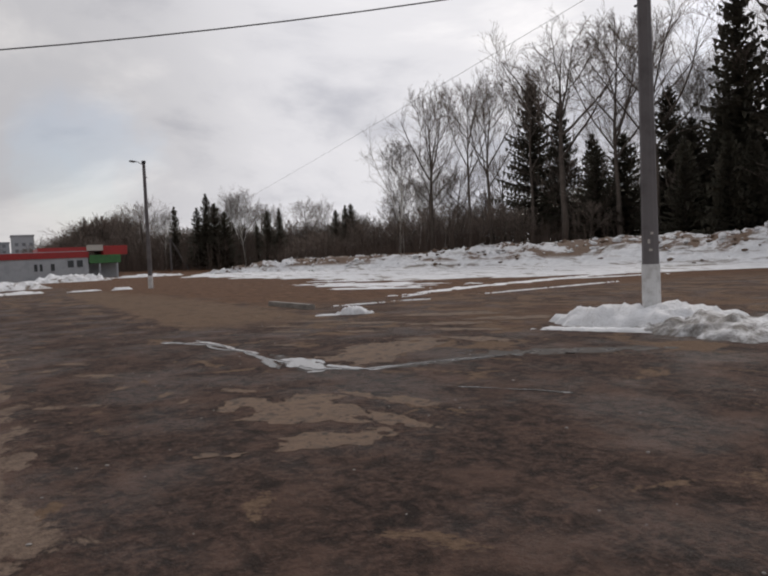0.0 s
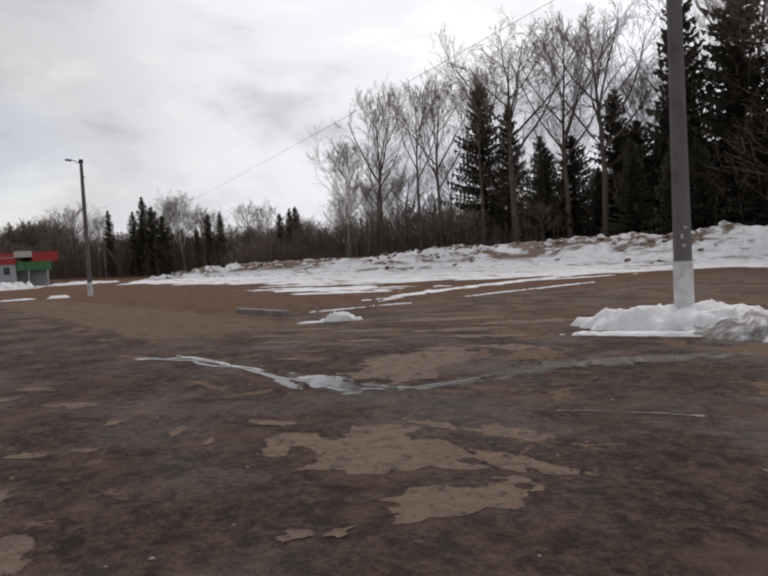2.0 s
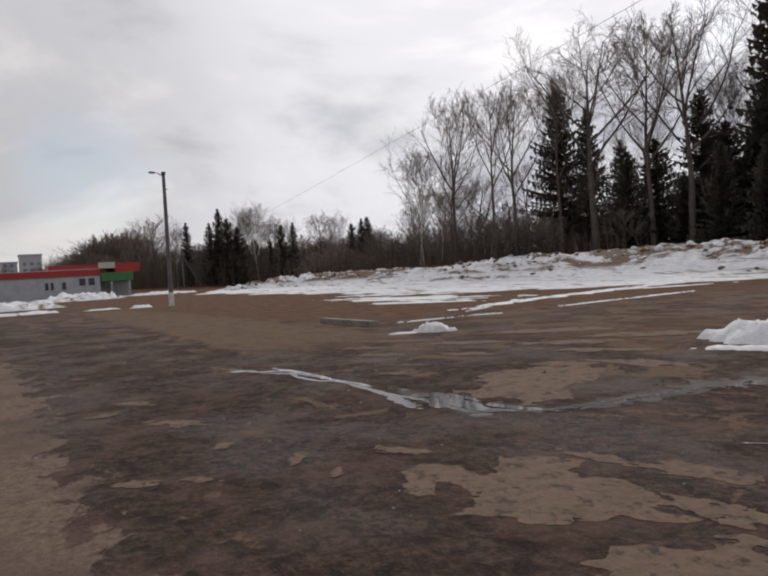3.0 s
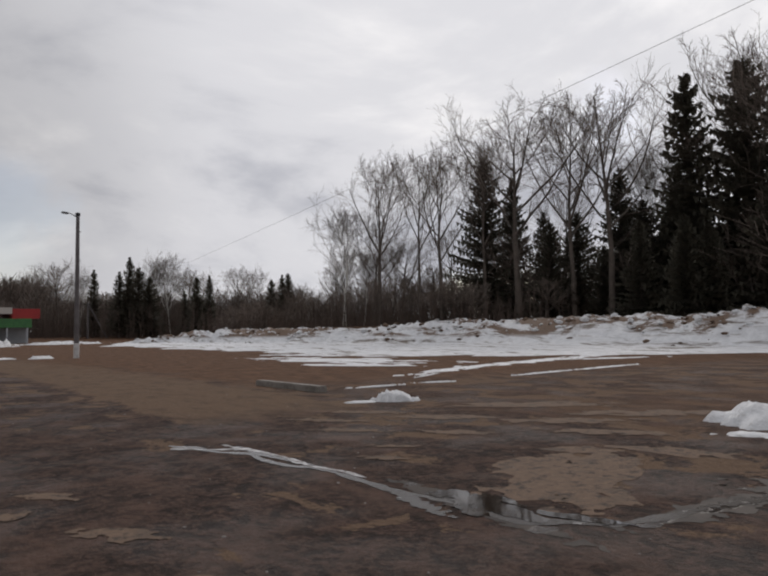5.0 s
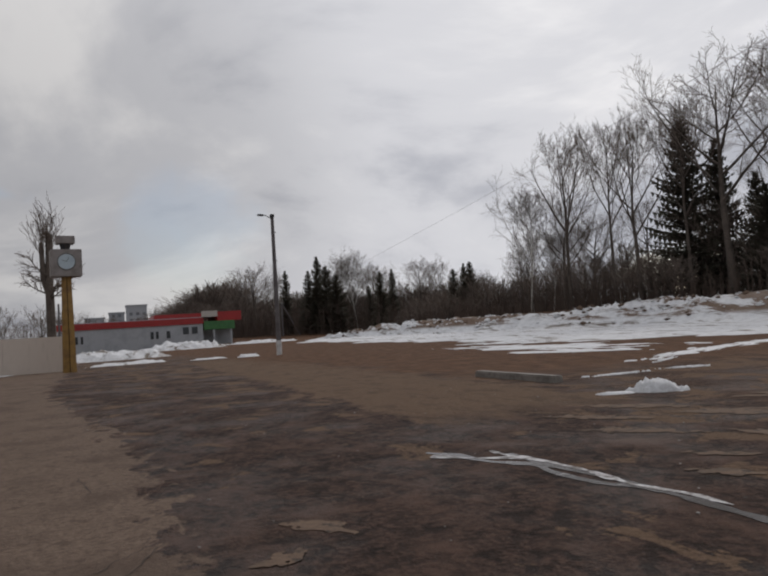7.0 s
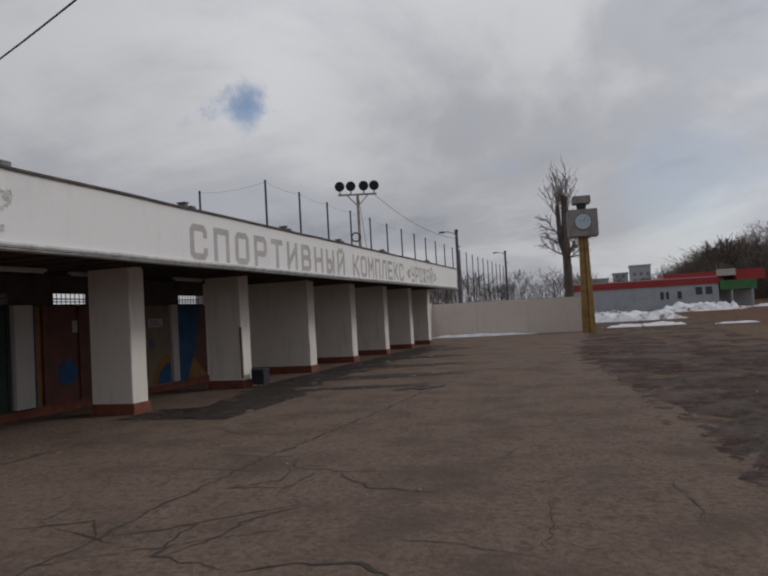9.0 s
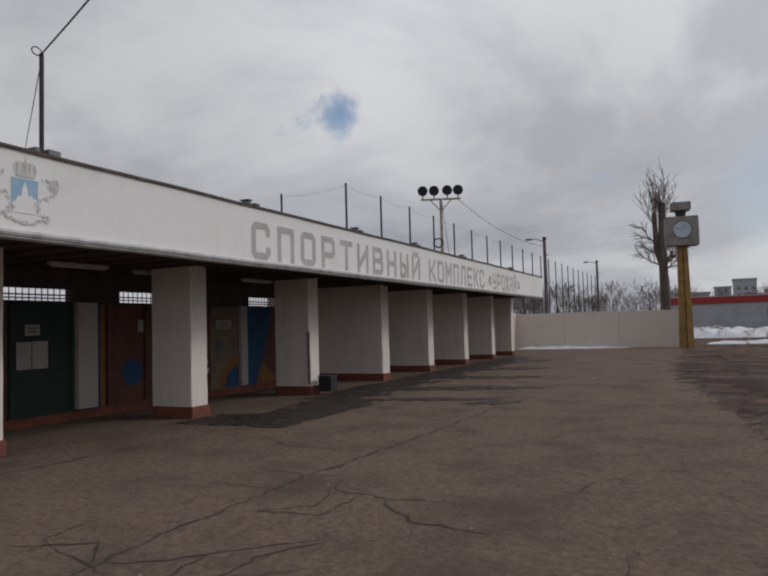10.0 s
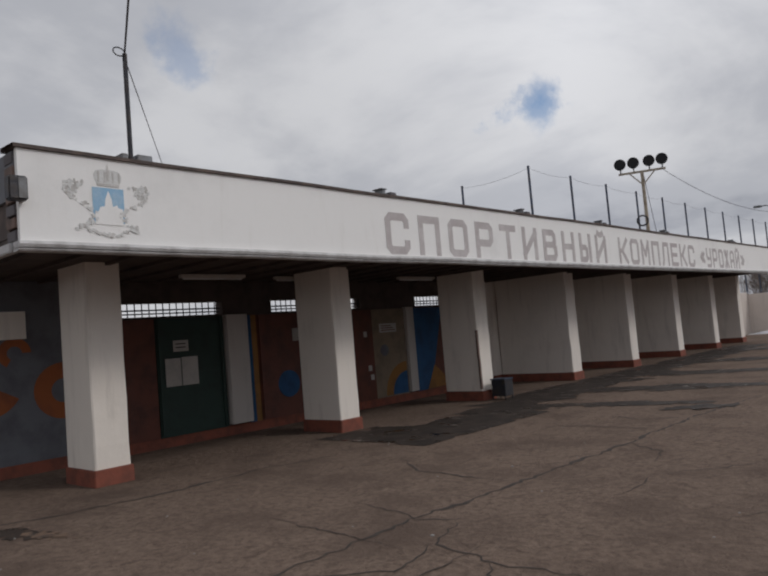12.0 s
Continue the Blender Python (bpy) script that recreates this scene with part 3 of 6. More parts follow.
def heap(name, cx, cy, rx, ry, turn, h, material, label, seed, res=0.14, sharp=1.0):
    """A lumpy heap of snow: a height field over an uneven outline."""
    bm = bmesh.new()
    ca, sa = math.cos(radians(turn)), math.sin(radians(turn))
    q = 1.0 / min(1.0, ry * 1.1)
    nu, nv = max(10, int(2.4 * rx / res)), max(8, int(2.4 * ry / res))
    g = []
    for j in range(nv + 1):
        row = []
        for i in range(nu + 1):
            u, v = (i / nu * 2.4 - 1.2), (j / nv * 2.4 - 1.2)
            x, y = cx + ca * u * rx - sa * v * ry, cy + sa * u * rx + ca * v * ry
            w = 0.32 * noise.noise((x * 0.9 * q, y * 0.9 * q, seed)) + 0.25 * noise.noise((x * 2.7 * q, y * 2.7 * q, seed))
            d = 1 - (u * u + v * v) ** 0.5 + w
            z = h * min(1.0, max(0, d) * 2.2) ** (0.75 * sharp) * (0.78 + 0.45 * noise.noise((x * 0.8, y * 0.8, seed + 3)))
            z += (0.24 * h * noise.noise((x * 2.6 * q, y * 2.6 * q, seed + 7)) + 0.22 * h * noise.noise((x * 6.5 * q, y * 6.5 * q, seed + 9)) + 0.08 * h * noise.noise((x * 15, y * 15, seed + 2))) * min(1.0, max(0.0, d) * 4)
            row.append(bm.verts.new((x, y, ground_z(x, y) + (max(z, 0.008) if d > 0 else -0.04))))
        g.append(row)
    for j in range(nv):
        for i in range(nu):
            q = (g[j][i], g[j][i + 1], g[j + 1][i + 1], g[j + 1][i])
            if max(p.co.z - ground_z(p.co.x, p.co.y) for p in q) > 0:
                bm.faces.new(q)
    for v in [v for v in bm.verts if not v.link_faces]:
        bm.verts.remove(v)
    return single(name, bm, M[material], label, "snow heap", kind="stuff", smooth=True)


build_ground()
build_snow_bank()
# bank of snow at the foot of the near pole, clean at its tip and sooty further on
heap("snow_heap", 21.55, -11.6, 2.0, 1.0, -64, 0.46, "snow_clean", "heap of white melting snow round a pole", 11, 0.09, 0.75)
heap("snow_heap", 20.1, -12.0, 1.7, 0.20, -64, 0.07, "snow_clean", "thin crust of melting snow before a heap", 31, 0.08)
heap("snow_heap", 22.0, -15.2, 3.2, 1.45, -72, 0.42, "snow_dirty", "long heap of sooty melting snow beside a pole", 12, 0.1, 0.8)
heap("snow_heap", 23.2, -20.8, 4.2, 1.5, -76, 0.5, "snow_dirty", "long heap of sooty melting snow beside the yard", 13)
heap("snow_heap", 18.85, -3.5, 0.52, 0.26, -35, 0.22, "snow_clean", "small heap of melting snow on wet dirt", 45, 0.03, 1.0)
heap("snow_heap", 18.1, -3.3, 0.4, 0.12, -25, 0.05, "snow_clean", "thin remains of melting snow on dirt", 15, 0.06)
heap("snow_heap", 18.3, 32.5, 0.8, 0.4, 10, 0.22, "snow_clean", "small heap of melting snow by a lamp post", 16, 0.1)
heap("snow_heap", 10.4, 50.0, 4.2, 2.2, 6, 0.85, "snow", "broad heap of ploughed snow beyond the yard", 17, 0.3)
heap("snow_heap", 10.9, 35.2, 2.2, 0.7, 4, 0.22, "snow", "low crust of melting snow on the ground", 18, 0.18)
heap("snow_heap", 16.0, 33.6, 1.2, 0.35, 0, 0.12, "snow_clean", "low crust of melting snow on the ground", 19, 0.14)
heap("snow_heap", 19.2, 79.0, 4.8, 2.2, 4, 1.0, "snow", "broad heap of ploughed snow before a shop", 20, 0.35)
heap("snow_heap", 9.0, 74.0, 5.0, 1.6, 0, 0.5, "snow_dirty", "dirty heap of ploughed snow before a shop", 21, 0.35)
heap("snow_heap", 30.5, 84.0, 5.0, 1.2, 0, 0.4, "snow", "low heap of old snow before the wood", 22, 0.3)
heap("snow_heap", 1.2, 30.4, 3.4, 0.5, 2, 0.16, "snow_clean", "thin line of snow along a wall", 23, 0.12)
# thin sheets of snow left on the brown field
for k, (x, y, rx, ry, a) in enumerate(((29.0, 14.6, 4.3, 1.7, 110), (27.0, 9.8, 2.0, 0.8, 118), (28.0, 4.25, 2.9, 0.36, 19), (34.2, 5.95, 4.4, 0.5, 13), (43.5, 8.1, 5.0, 0.7, 13), (38.5, 4.8, 1.9, 0.34, -20), (23.0, -0.25, 0.5, 0.10, -20),
                                       (20.8, -0.2, 0.7, 0.08, -3), (28.4, 0.2, 1.4, 0.12, 6), (32.2, 0.55, 1.9, 0.14, 6), (54.5, 8.9, 4.5, 0.6, 6), (37.0, 22.0, 3.0, 1.2, 110), (24.6, 2.2, 0.7, 0.08, 30), (31.5, 21.5, 2.6, 0.7, 110))):
    blob("snow_sheet", x, y, rx, ry, a, "snow_clean", "thin sheet of wet snow on brown grass", 0.006, 40 + k, 0.95, kind="stuff", category="snow", lift=0.03, along=0.45)
# sand lying on the dirt, thicker drifts first
for k, (x, y, rx, ry, a) in enumerate(((12.55, -14.4, 0.95, 0.50, -72), (13.0, -13.95, 0.30, 0.13, -60), (12.3, -15.82, 0.50, 0.28, -22), (13.1, -15.52, 0.46, 0.15, -80), (13.68, -14.87, 0.38, 0.17, -75),
                                       (13.43, -14.15, 0.28, 0.10, -80), (15.45, -11.0, 1.15, 0.80, 22), (14.9, -11.75, 0.55, 0.30, 60), (17.66, -11.0, 0.60, 0.32, -80), (16.9, -10.2, 0.5, 0.25, -60),
                                       (10.19, -12.34, 0.16, 0.09, -40), (10.64, -12.55, 0.14, 0.08, -40), (11.52, -12.48, 0.2, 0.07, 50), (11.03, -10.15, 0.34, 0.16, -50), (10.85, -8.37, 0.3, 0.13, -50),
                                       (11.12, -11.57, 0.16, 0.08, 40), (12.34, -12.89, 0.26, 0.10, -60), (11.17, -15.62, 0.10, 0.07, 10), (11.39, -15.75, 0.10, 0.06, 10), (15.6, -6.6, 0.55, 0.18, -50),
                                       (16.7, -7.9, 0.6, 0.2, -50), (17.8, -6.4, 0.9, 0.26, -45), (11.6, -13.1, 0.14, 0.05, 50), (19.0, -8.2, 1.1, 0.3, -45), (20.5, -6.2, 1.5, 0.45, -40), (10.4, -9.0, 0.2, 0.1, 30),
                                       (18.4, -9.4, 0.8, 0.25, -55), (21.0, -8.6, 1.3, 0.4, -40), (14.6, -8.9, 0.3, 0.12, -50), (16.0, -5.4, 0.7, 0.16, -55), (17.2, -4.9, 0.8, 0.2, -50), (15.2, -8.3, 0.32, 0.1, -45))):
    blob("sand_patch", x, y, rx, ry, a, "sand", "patch of dry brown sand on dark dirt", 0.003 + 0.0002 * k, 70 + k, 0.62, along=0.7)
# ice and meltwater in the old rut
ribbon("ice_streak", [(12.8, -6.2), (13.4, -7.6), (13.55, -8.9), (13.65, -10.5), (13.8, -11.9), (14.2, -12.6), (15.1, -12.6)], 0.15, "ice", "streak of grey slush ice in a rut", 0.0060, 3, rag=0.55)
ribbon("ice_streak", [(13.5, -6.9), (13.62, -8.0), (13.65, -9.0)], 0.11, "ice", "streak of grey slush ice in a rut", 0.0068, 5, rag=0.6)
ribbon("slush_streak", [(12.79, -6.5), (13.15, -6.85), (13.5, -7.15), (13.66, -8.5), (13.75, -9.7)], 0.085, "slush", "streak of white slush in a rut", 0.0082, 13, rag=1.2, jitter=0.08, res=0.02)
ribbon("slush_streak", [(13.38, -6.62), (13.56, -7.35), (13.66, -8.1)], 0.07, "slush", "streak of white slush in a rut", 0.0086, 14, rag=1.2, jitter=0.08, res=0.02)
blob("meltwater", 13.92, -11.35, 0.62, 0.24, 84, "pool", "still meltwater mirroring the trees", 0.0090, 15, 0.55, along=0.5)
blob("meltwater", 14.22, -12.2, 0.42, 0.09, 110, "pool", "still meltwater mirroring the sky", 0.0094, 16, 0.5, along=0.5)
blob("meltwater", 13.8, -11.3, 1.3, 0.15, 84, "wet", "shallow meltwater lying in a rut", 0.0038, 5, 0.4)
blob("meltwater", 15.6, -12.75, 1.2, 0.2, -8, "wet", "shallow meltwater lying in a rut", 0.0042, 6, 0.5)
blob("meltwater", 17.6, -13.3, 1.5, 0.3, -35, "wet", "shallow meltwater lying in a rut", 0.0046, 7, 0.6)
blob("slush", 13.5, -10.9, 0.5, 0.09, 80, "ice", "grey slush at the edge of meltwater", 0.0076, 8, 0.5)
blob("slush", 15.9, -12.8, 0.7, 0.08, -12, "ice", "grey slush at the edge of meltwater", 0.0072, 9, 0.7)
ribbon("ice_streak", [(14.6, -14.6), (15.0, -15.2), (15.4, -15.7)], 0.05, "ice", "thin streak of ice on the dirt", 0.006, 11, rag=0.7)
ribbon("wet_stain", [(0.75, -0.5), (1.75, -0.55), (1.75, 0.6), (1.55, 2.2), (0.95, 3.8), (0.85, 7.0), (0.8, 11.0), (0.9, 15.5), (0.8, 20.0)], 1.55, "wet", "wet stain of meltwater on asphalt before the columns", 0.006, 21, rag=0.30, jitter=0.22, res=0.05)
for k, (x, y, rx, ry, a) in enumerate(((3.1, 3.3, 1.6, 0.30, 12), (3.0, 5.9, 1.9, 0.50, 12), (2.5, 9.2, 1.6, 0.55, 15), (2.2, 13.0, 1.5, 0.6, 15), (1.7, 17.8, 1.2, 0.7, 10))):
    blob("wet_stain", x, y, rx, ry, a, "wet", "tongue of meltwater spreading over asphalt", 0.0066 + 0.0006 * k, 22 + k, 0.42, along=0.6)
blob("wet_stain", 1.35, -6.1, 0.42, 0.13, 10, "wet", "dark sodden dirt by the kerb", 0.006, 35, 0.6)
blob("sand_patch", 1.75, -5.98, 0.3, 0.08, 15, "sand", "streak of dry brown sand on asphalt", 0.007, 36, 0.6)
blob("wet_stain", 4.7, 3.0, 0.5, 0.25, 30, "wet", "small puddle on cracked asphalt", 0.0096, 27, 0.5)
blob("slush", 5.9, 9.3, 0.9, 0.07, 62, "ice", "thin streak of slush on asphalt", 0.012, 28, 0.5)
# cracks in the apron
CR = [[(4.75, -9.0), (4.65, -7.0), (4.6, -5.5), (4.58, -4.1), (4.66, -3.5), (4.85, -0.3), (4.88, 2.0), (5.3, 6.0)], [(0.7, -6.6), (1.03, -5.5), (1.26, -4.26), (1.2, -3.17), (1.5, -2.2)], [(4.65, -7.03), (5.27, -6.57), (5.92, -5.88)],
      [(3.7, -3.9), (4.25, -3.95), (4.62, -4.05), (4.95, -3.9)], [(4.95, -3.9), (5.2, -4.55), (5.78, -4.7), (6.6, -4.6)], [(5.2, -4.55), (5.28, -5.13), (4.95, -5.45), (5.55, -5.4)], [(5.27, -6.57), (5.38, -7.31), (6.11, -7.47)],
      [(5.92, -5.88), (5.66, -6.5), (5.65, -7.0), (5.45, -7.3)], [(4.85, -0.3), (5.4, -0.7), (5.5, -1.3)], [(4.65, -7.03), (4.3, -6.6), (3.7, -6.9)], [(5.78, -4.7), (6.3, -5.3), (7.0, -5.5)], [(2.9, 0.6), (3.6, 0.9), (4.86, 0.8)],
      [(3.5, 1.9), (4.2, 1.6), (4.9, 1.9)], [(6.11, -7.47), (6.9, -7.2), (7.5, -7.7)], [(2.5, -1.9), (3.3, -2.5), (4.6, -2.6)]]
net = random.Random(17)
knots = {(i, j): (3.6 + 1.15 * i + net.uniform(-0.4, 0.4), -9.3 + 1.2 * j + net.uniform(-0.45, 0.45)) for i in range(6) for j in range(8)}
for (i, j), p in knots.items():
    for q in ((i + 1, j), (i, j + 1), (i + 1, j + 1)):
        if q in knots and net.random() < (0.22 if q[0] - i + q[1] - j == 1 else 0.08):
            CR.append([p, knots[q]])
for k, c in enumerate(CR):
    crack(c, 0.036 if k < 2 else (0.022 if k < 15 else 0.011), 60 + k, 0.003 + 0.0001 * k)


def scatter_stones():
    """Pebbles and bits of ice lying about the yard."""
    rng = random.Random(7)
    bm = bmesh.new()
    for _ in range(230):
        x, y = rng.uniform(1.5, 17), rng.uniform(-21, 2)
        r = rng.choice((0.006, 0.007, 0.009, 0.011, 0.016))
        res = bmesh.ops.create_icosphere(bm, subdivisions=1, radius=r)
        for v in res["verts"]:
            v.co = Vector((v.co.x * rng.uniform(0.8, 1.5) + x, v.co.y * rng.uniform(0.8, 1.5) + y, v.co.z * 0.6 + r * 0.3))
    single("pebbles", bm, M["stone"], "pale pebbles scattered over the dirt", "pebbles", kind="stuff")


scatter_stones()


def scatter_clods():
    """Frozen soil and dirty snow lumps along the ploughed bank and the sooty heaps."""
    r3 = random.Random(23)
    for name, mat, count, label in (("soil_clods", "soil", 420, "brown frozen soil clods on the ploughed bank"), ("snow_lumps", "snow", 520, "grey lumps of old snow along the bank")):
        bm = bmesh.new()
        for _ in range(count):
            y = r3.uniform(-22, 74)
            if mat == "soil" and noise.noise((0, y * 0.16, 6)) < -0.05 and r3.random() < 0.8:
                continue
            c, cz = lerp_line(CREST, y), lerp_line(CREST_Z, y)
            v = r3.gauss(0.93, 0.06)
            f = lerp_line(FOOT, y)
            x = f + (c - f) * min(v, 1.02)
            n1 = noise.noise((x * 0.3, y * 0.22, 1)) * 0.6 + noise.noise((x * 0.9, y * 0.7, 5)) * 0.5 + (0.5 - abs(noise.noise((x * 1.6, y * 1.3, 7)))) * 0.5 + 0.22 * noise.noise((x * 2.6, y * 2.1, 4)) - 0.17
            up = smooth01((v - 0.76) / 0.2) if v <= 1 else 1
            z = 0.15 + (cz - 0.12) * up + n1 * (0.10 + 0.62 * up) * min(1, cz)
            r = abs(r3.gauss(0, 0.11)) + 0.04
            res = bmesh.ops.create_icosphere(bm, subdivisions=1, radius=r)
            sx, sy, sz = r3.uniform(0.7, 1.5), r3.uniform(0.8, 2.0), r3.uniform(0.5, 0.9)
            for q in res["verts"]:
                k = 1 + 0.35 * noise.noise(q.co * 7 + Vector((x, y, 0)))
                q.co = Vector((q.co.x * sx * k + x, q.co.y * sy * k + y, q.co.z * sz * k + z))
        single(name, bm, M[mat], label, "clods", kind="stuff")


scatter_clods()

# ---- the pavilion with its canopy ----
FX, Y0, Y1 = 1.47, -5.95, 23.2           # fascia plane and its two ends
Z_LIP, Z_BOT, Z_TOP = 2.68, 2.78, 3.74
BACK = -2.15
pavilion = thing("pavilion", "low whitewashed sports pavilion with a columned canopy", "building")


def build_fascia():
    bm = boxes((FX - 0.06, FX, Y0, Y1, Z_BOT, Z_TOP - 0.03))
    part("fascia", bm, M["fascia"], pavilion, "white painted fascia board with faded lettering")
    part("fascia", boxes((FX - 4.0, FX - 0.065, Y1 - 0.06, Y1, Z_BOT, Z_TOP - 0.03)), M["fascia"], pavilion)
    # rounded drip lip under the board, slightly wavy
    for name, o, z0, z1, mat in (("lip", 0.05, Z_LIP + 0.035, Z_BOT - 0.002, "trim"), ("lip", 0.03, Z_LIP, Z_LIP + 0.03, "trim")):
        bm = bmesh.new()
        n = 60
        rows = []
        for k in range(n + 1):
            y = Y0 - 0.03 + (Y1 - Y0 + 0.06) * k / n
            d = 0.012 * noise.noise((0, y * 0.5, 3))
            rows.append([bm.verts.new((x, y, z + d)) for x, z in ((FX - 0.1, z0), (FX + o, z0), (FX + o + 0.012, (z0 + z1) / 2), (FX + o, z1), (FX - 0.1, z1))])
        for a, b in zip(rows, rows[1:]):
            for i in range(5):
                bm.faces.new((a[i], a[(i + 1) % 5], b[(i + 1) % 5], b[i]))
        bm.faces.new(rows[0])
        bm.faces.new(rows[-1][::-1])
        part(name, bm, M[mat], pavilion, "grey sheet-metal drip lip")
    bm = bmesh.new()
    rows = []
    for k in range(81):
        y = Y0 - 0.04 + (Y1 - Y0 + 0.08) * k / 80
        d = 0.014 * noise.noise((2, y * 0.6, 9))
        rows.append([bm.verts.new((x, y, z + d)) for x, z in ((FX - 0.3, Z_TOP - 0.03), (FX + 0.03, Z_TOP - 0.03), (FX + 0.03, Z_TOP + 0.006), (FX - 0.3, Z_TOP + 0.02))])
    for a, b in zip(rows, rows[1:]):
        for i in range(4):
            bm.faces.new((a[i], a[(i + 1) % 4], b[(i + 1) % 4], b[i]))
    part("roof_edge", bm, M["roofedge"], pavilion, "dark roofing-felt edge strip")
    # roof slab and ribbed underside
    part("roof", boxes((BACK - 0.35, FX - 0.31, Y0 + 0.02, Y1 - 0.07, 2.86, 3.66)), M["roofedge"], pavilion)
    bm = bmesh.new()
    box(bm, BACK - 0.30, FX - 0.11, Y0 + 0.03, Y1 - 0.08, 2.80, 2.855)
    part("soffit", bm, M["soffit"], pavilion, "boarded underside of the canopy, its brown deepened for shade")
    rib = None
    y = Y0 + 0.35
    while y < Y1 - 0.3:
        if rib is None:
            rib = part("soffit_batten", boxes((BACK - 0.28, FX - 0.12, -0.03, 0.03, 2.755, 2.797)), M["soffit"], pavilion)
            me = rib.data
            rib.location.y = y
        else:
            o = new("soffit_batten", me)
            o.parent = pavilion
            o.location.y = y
        y += 0.62
    # the open end: brick edge, old boards and a small lamp
    part("end_panel", boxes((FX - 4.2, FX - 0.75, Y0 + 0.005, Y0 + 0.05, Z_BOT + 0.02, Z_TOP - 0.25)), M["fin"], pavilion, "old patched end board")
    part("end_panel", boxes((FX - 0.75, FX - 0.07, Y0 - 0.012, Y0 + 0.03, 3.22, Z_TOP - 0.05)), M["mural_grey"], pavilion)
    for k in range(7):
        z = Z_BOT + 0.01 + k * 0.13
        part("brick", boxes((FX - 0.28, FX - 0.065, Y0 - 0.02, Y0 + 0.02, z, z + 0.105), bevel=0.006), M["brick" if k % 2 else "concrete"], pavilion)
    part("lip", boxes((FX - 4.2, FX - 0.12, Y0 - 0.06, Y0 + 0.03, Z_LIP, Z_BOT - 0.003), bevel=0.012), M["trim"], pavilion)


def build_column(name, yr, depth, width, mat, x_front=0.0):
    """A plastered column or fin on a red-brown plinth; the plinth stands a little proud."""
    x0 = x_front - depth
    bm = bmesh.new()
    n = 9
    rng = random.Random(int(yr * 10) + 50)
    rings = []
    for k in range(n + 1):
        z = 0.2 + (2.795 - 0.2) * k / n
        o = [rng.uniform(-0.006, 0.006) for _ in range(4)]
        c = 0.015
        pts = [(x0, yr - width), (x_front - c, yr - width + o[0]), (x_front + o[2], yr - width + c), (x_front + o[2], yr - c), (x_front - c, yr + o[1]), (x0, yr)]
        rings.append([bm.verts.new((px_, py_, z)) for px_, py_ in pts])
    for a, b in zip(rings, rings[1:]):
        for i in range(6):
            bm.faces.new((a[i], a[(i + 1) % 6], b[(i + 1) % 6], b[i]))
    body = part(name, bm, M[mat], pavilion)
    part("plinth", boxes((x0 - 0.02, x_front + 0.03, yr - width - 0.03, yr + 0.03, -0.02, 0.205), bevel=0.012), M["plinth"], body, "worn red-brown painted plinth")
    return body


build_fascia()
for y, depth in ((-4.2, 0.78), (0.0, 0.92), (4.17, 0.94)):
    build_column("column", y, depth, 0.46, "column")
for y in (8.32, 12.05, 15.9, 19.75, 23.15):
    build_column("fin_wall", y, 2.12, 0.5, "fin")
# broken plaster along the edge of one column
part("plaster_chip", boxes((-0.03, 0.012, 3.69, 3.74, 0.25, 0.9), (-0.03, 0.012, 3.68, 3.73, 0.9, 1.5)), M["brick"], pavilion)


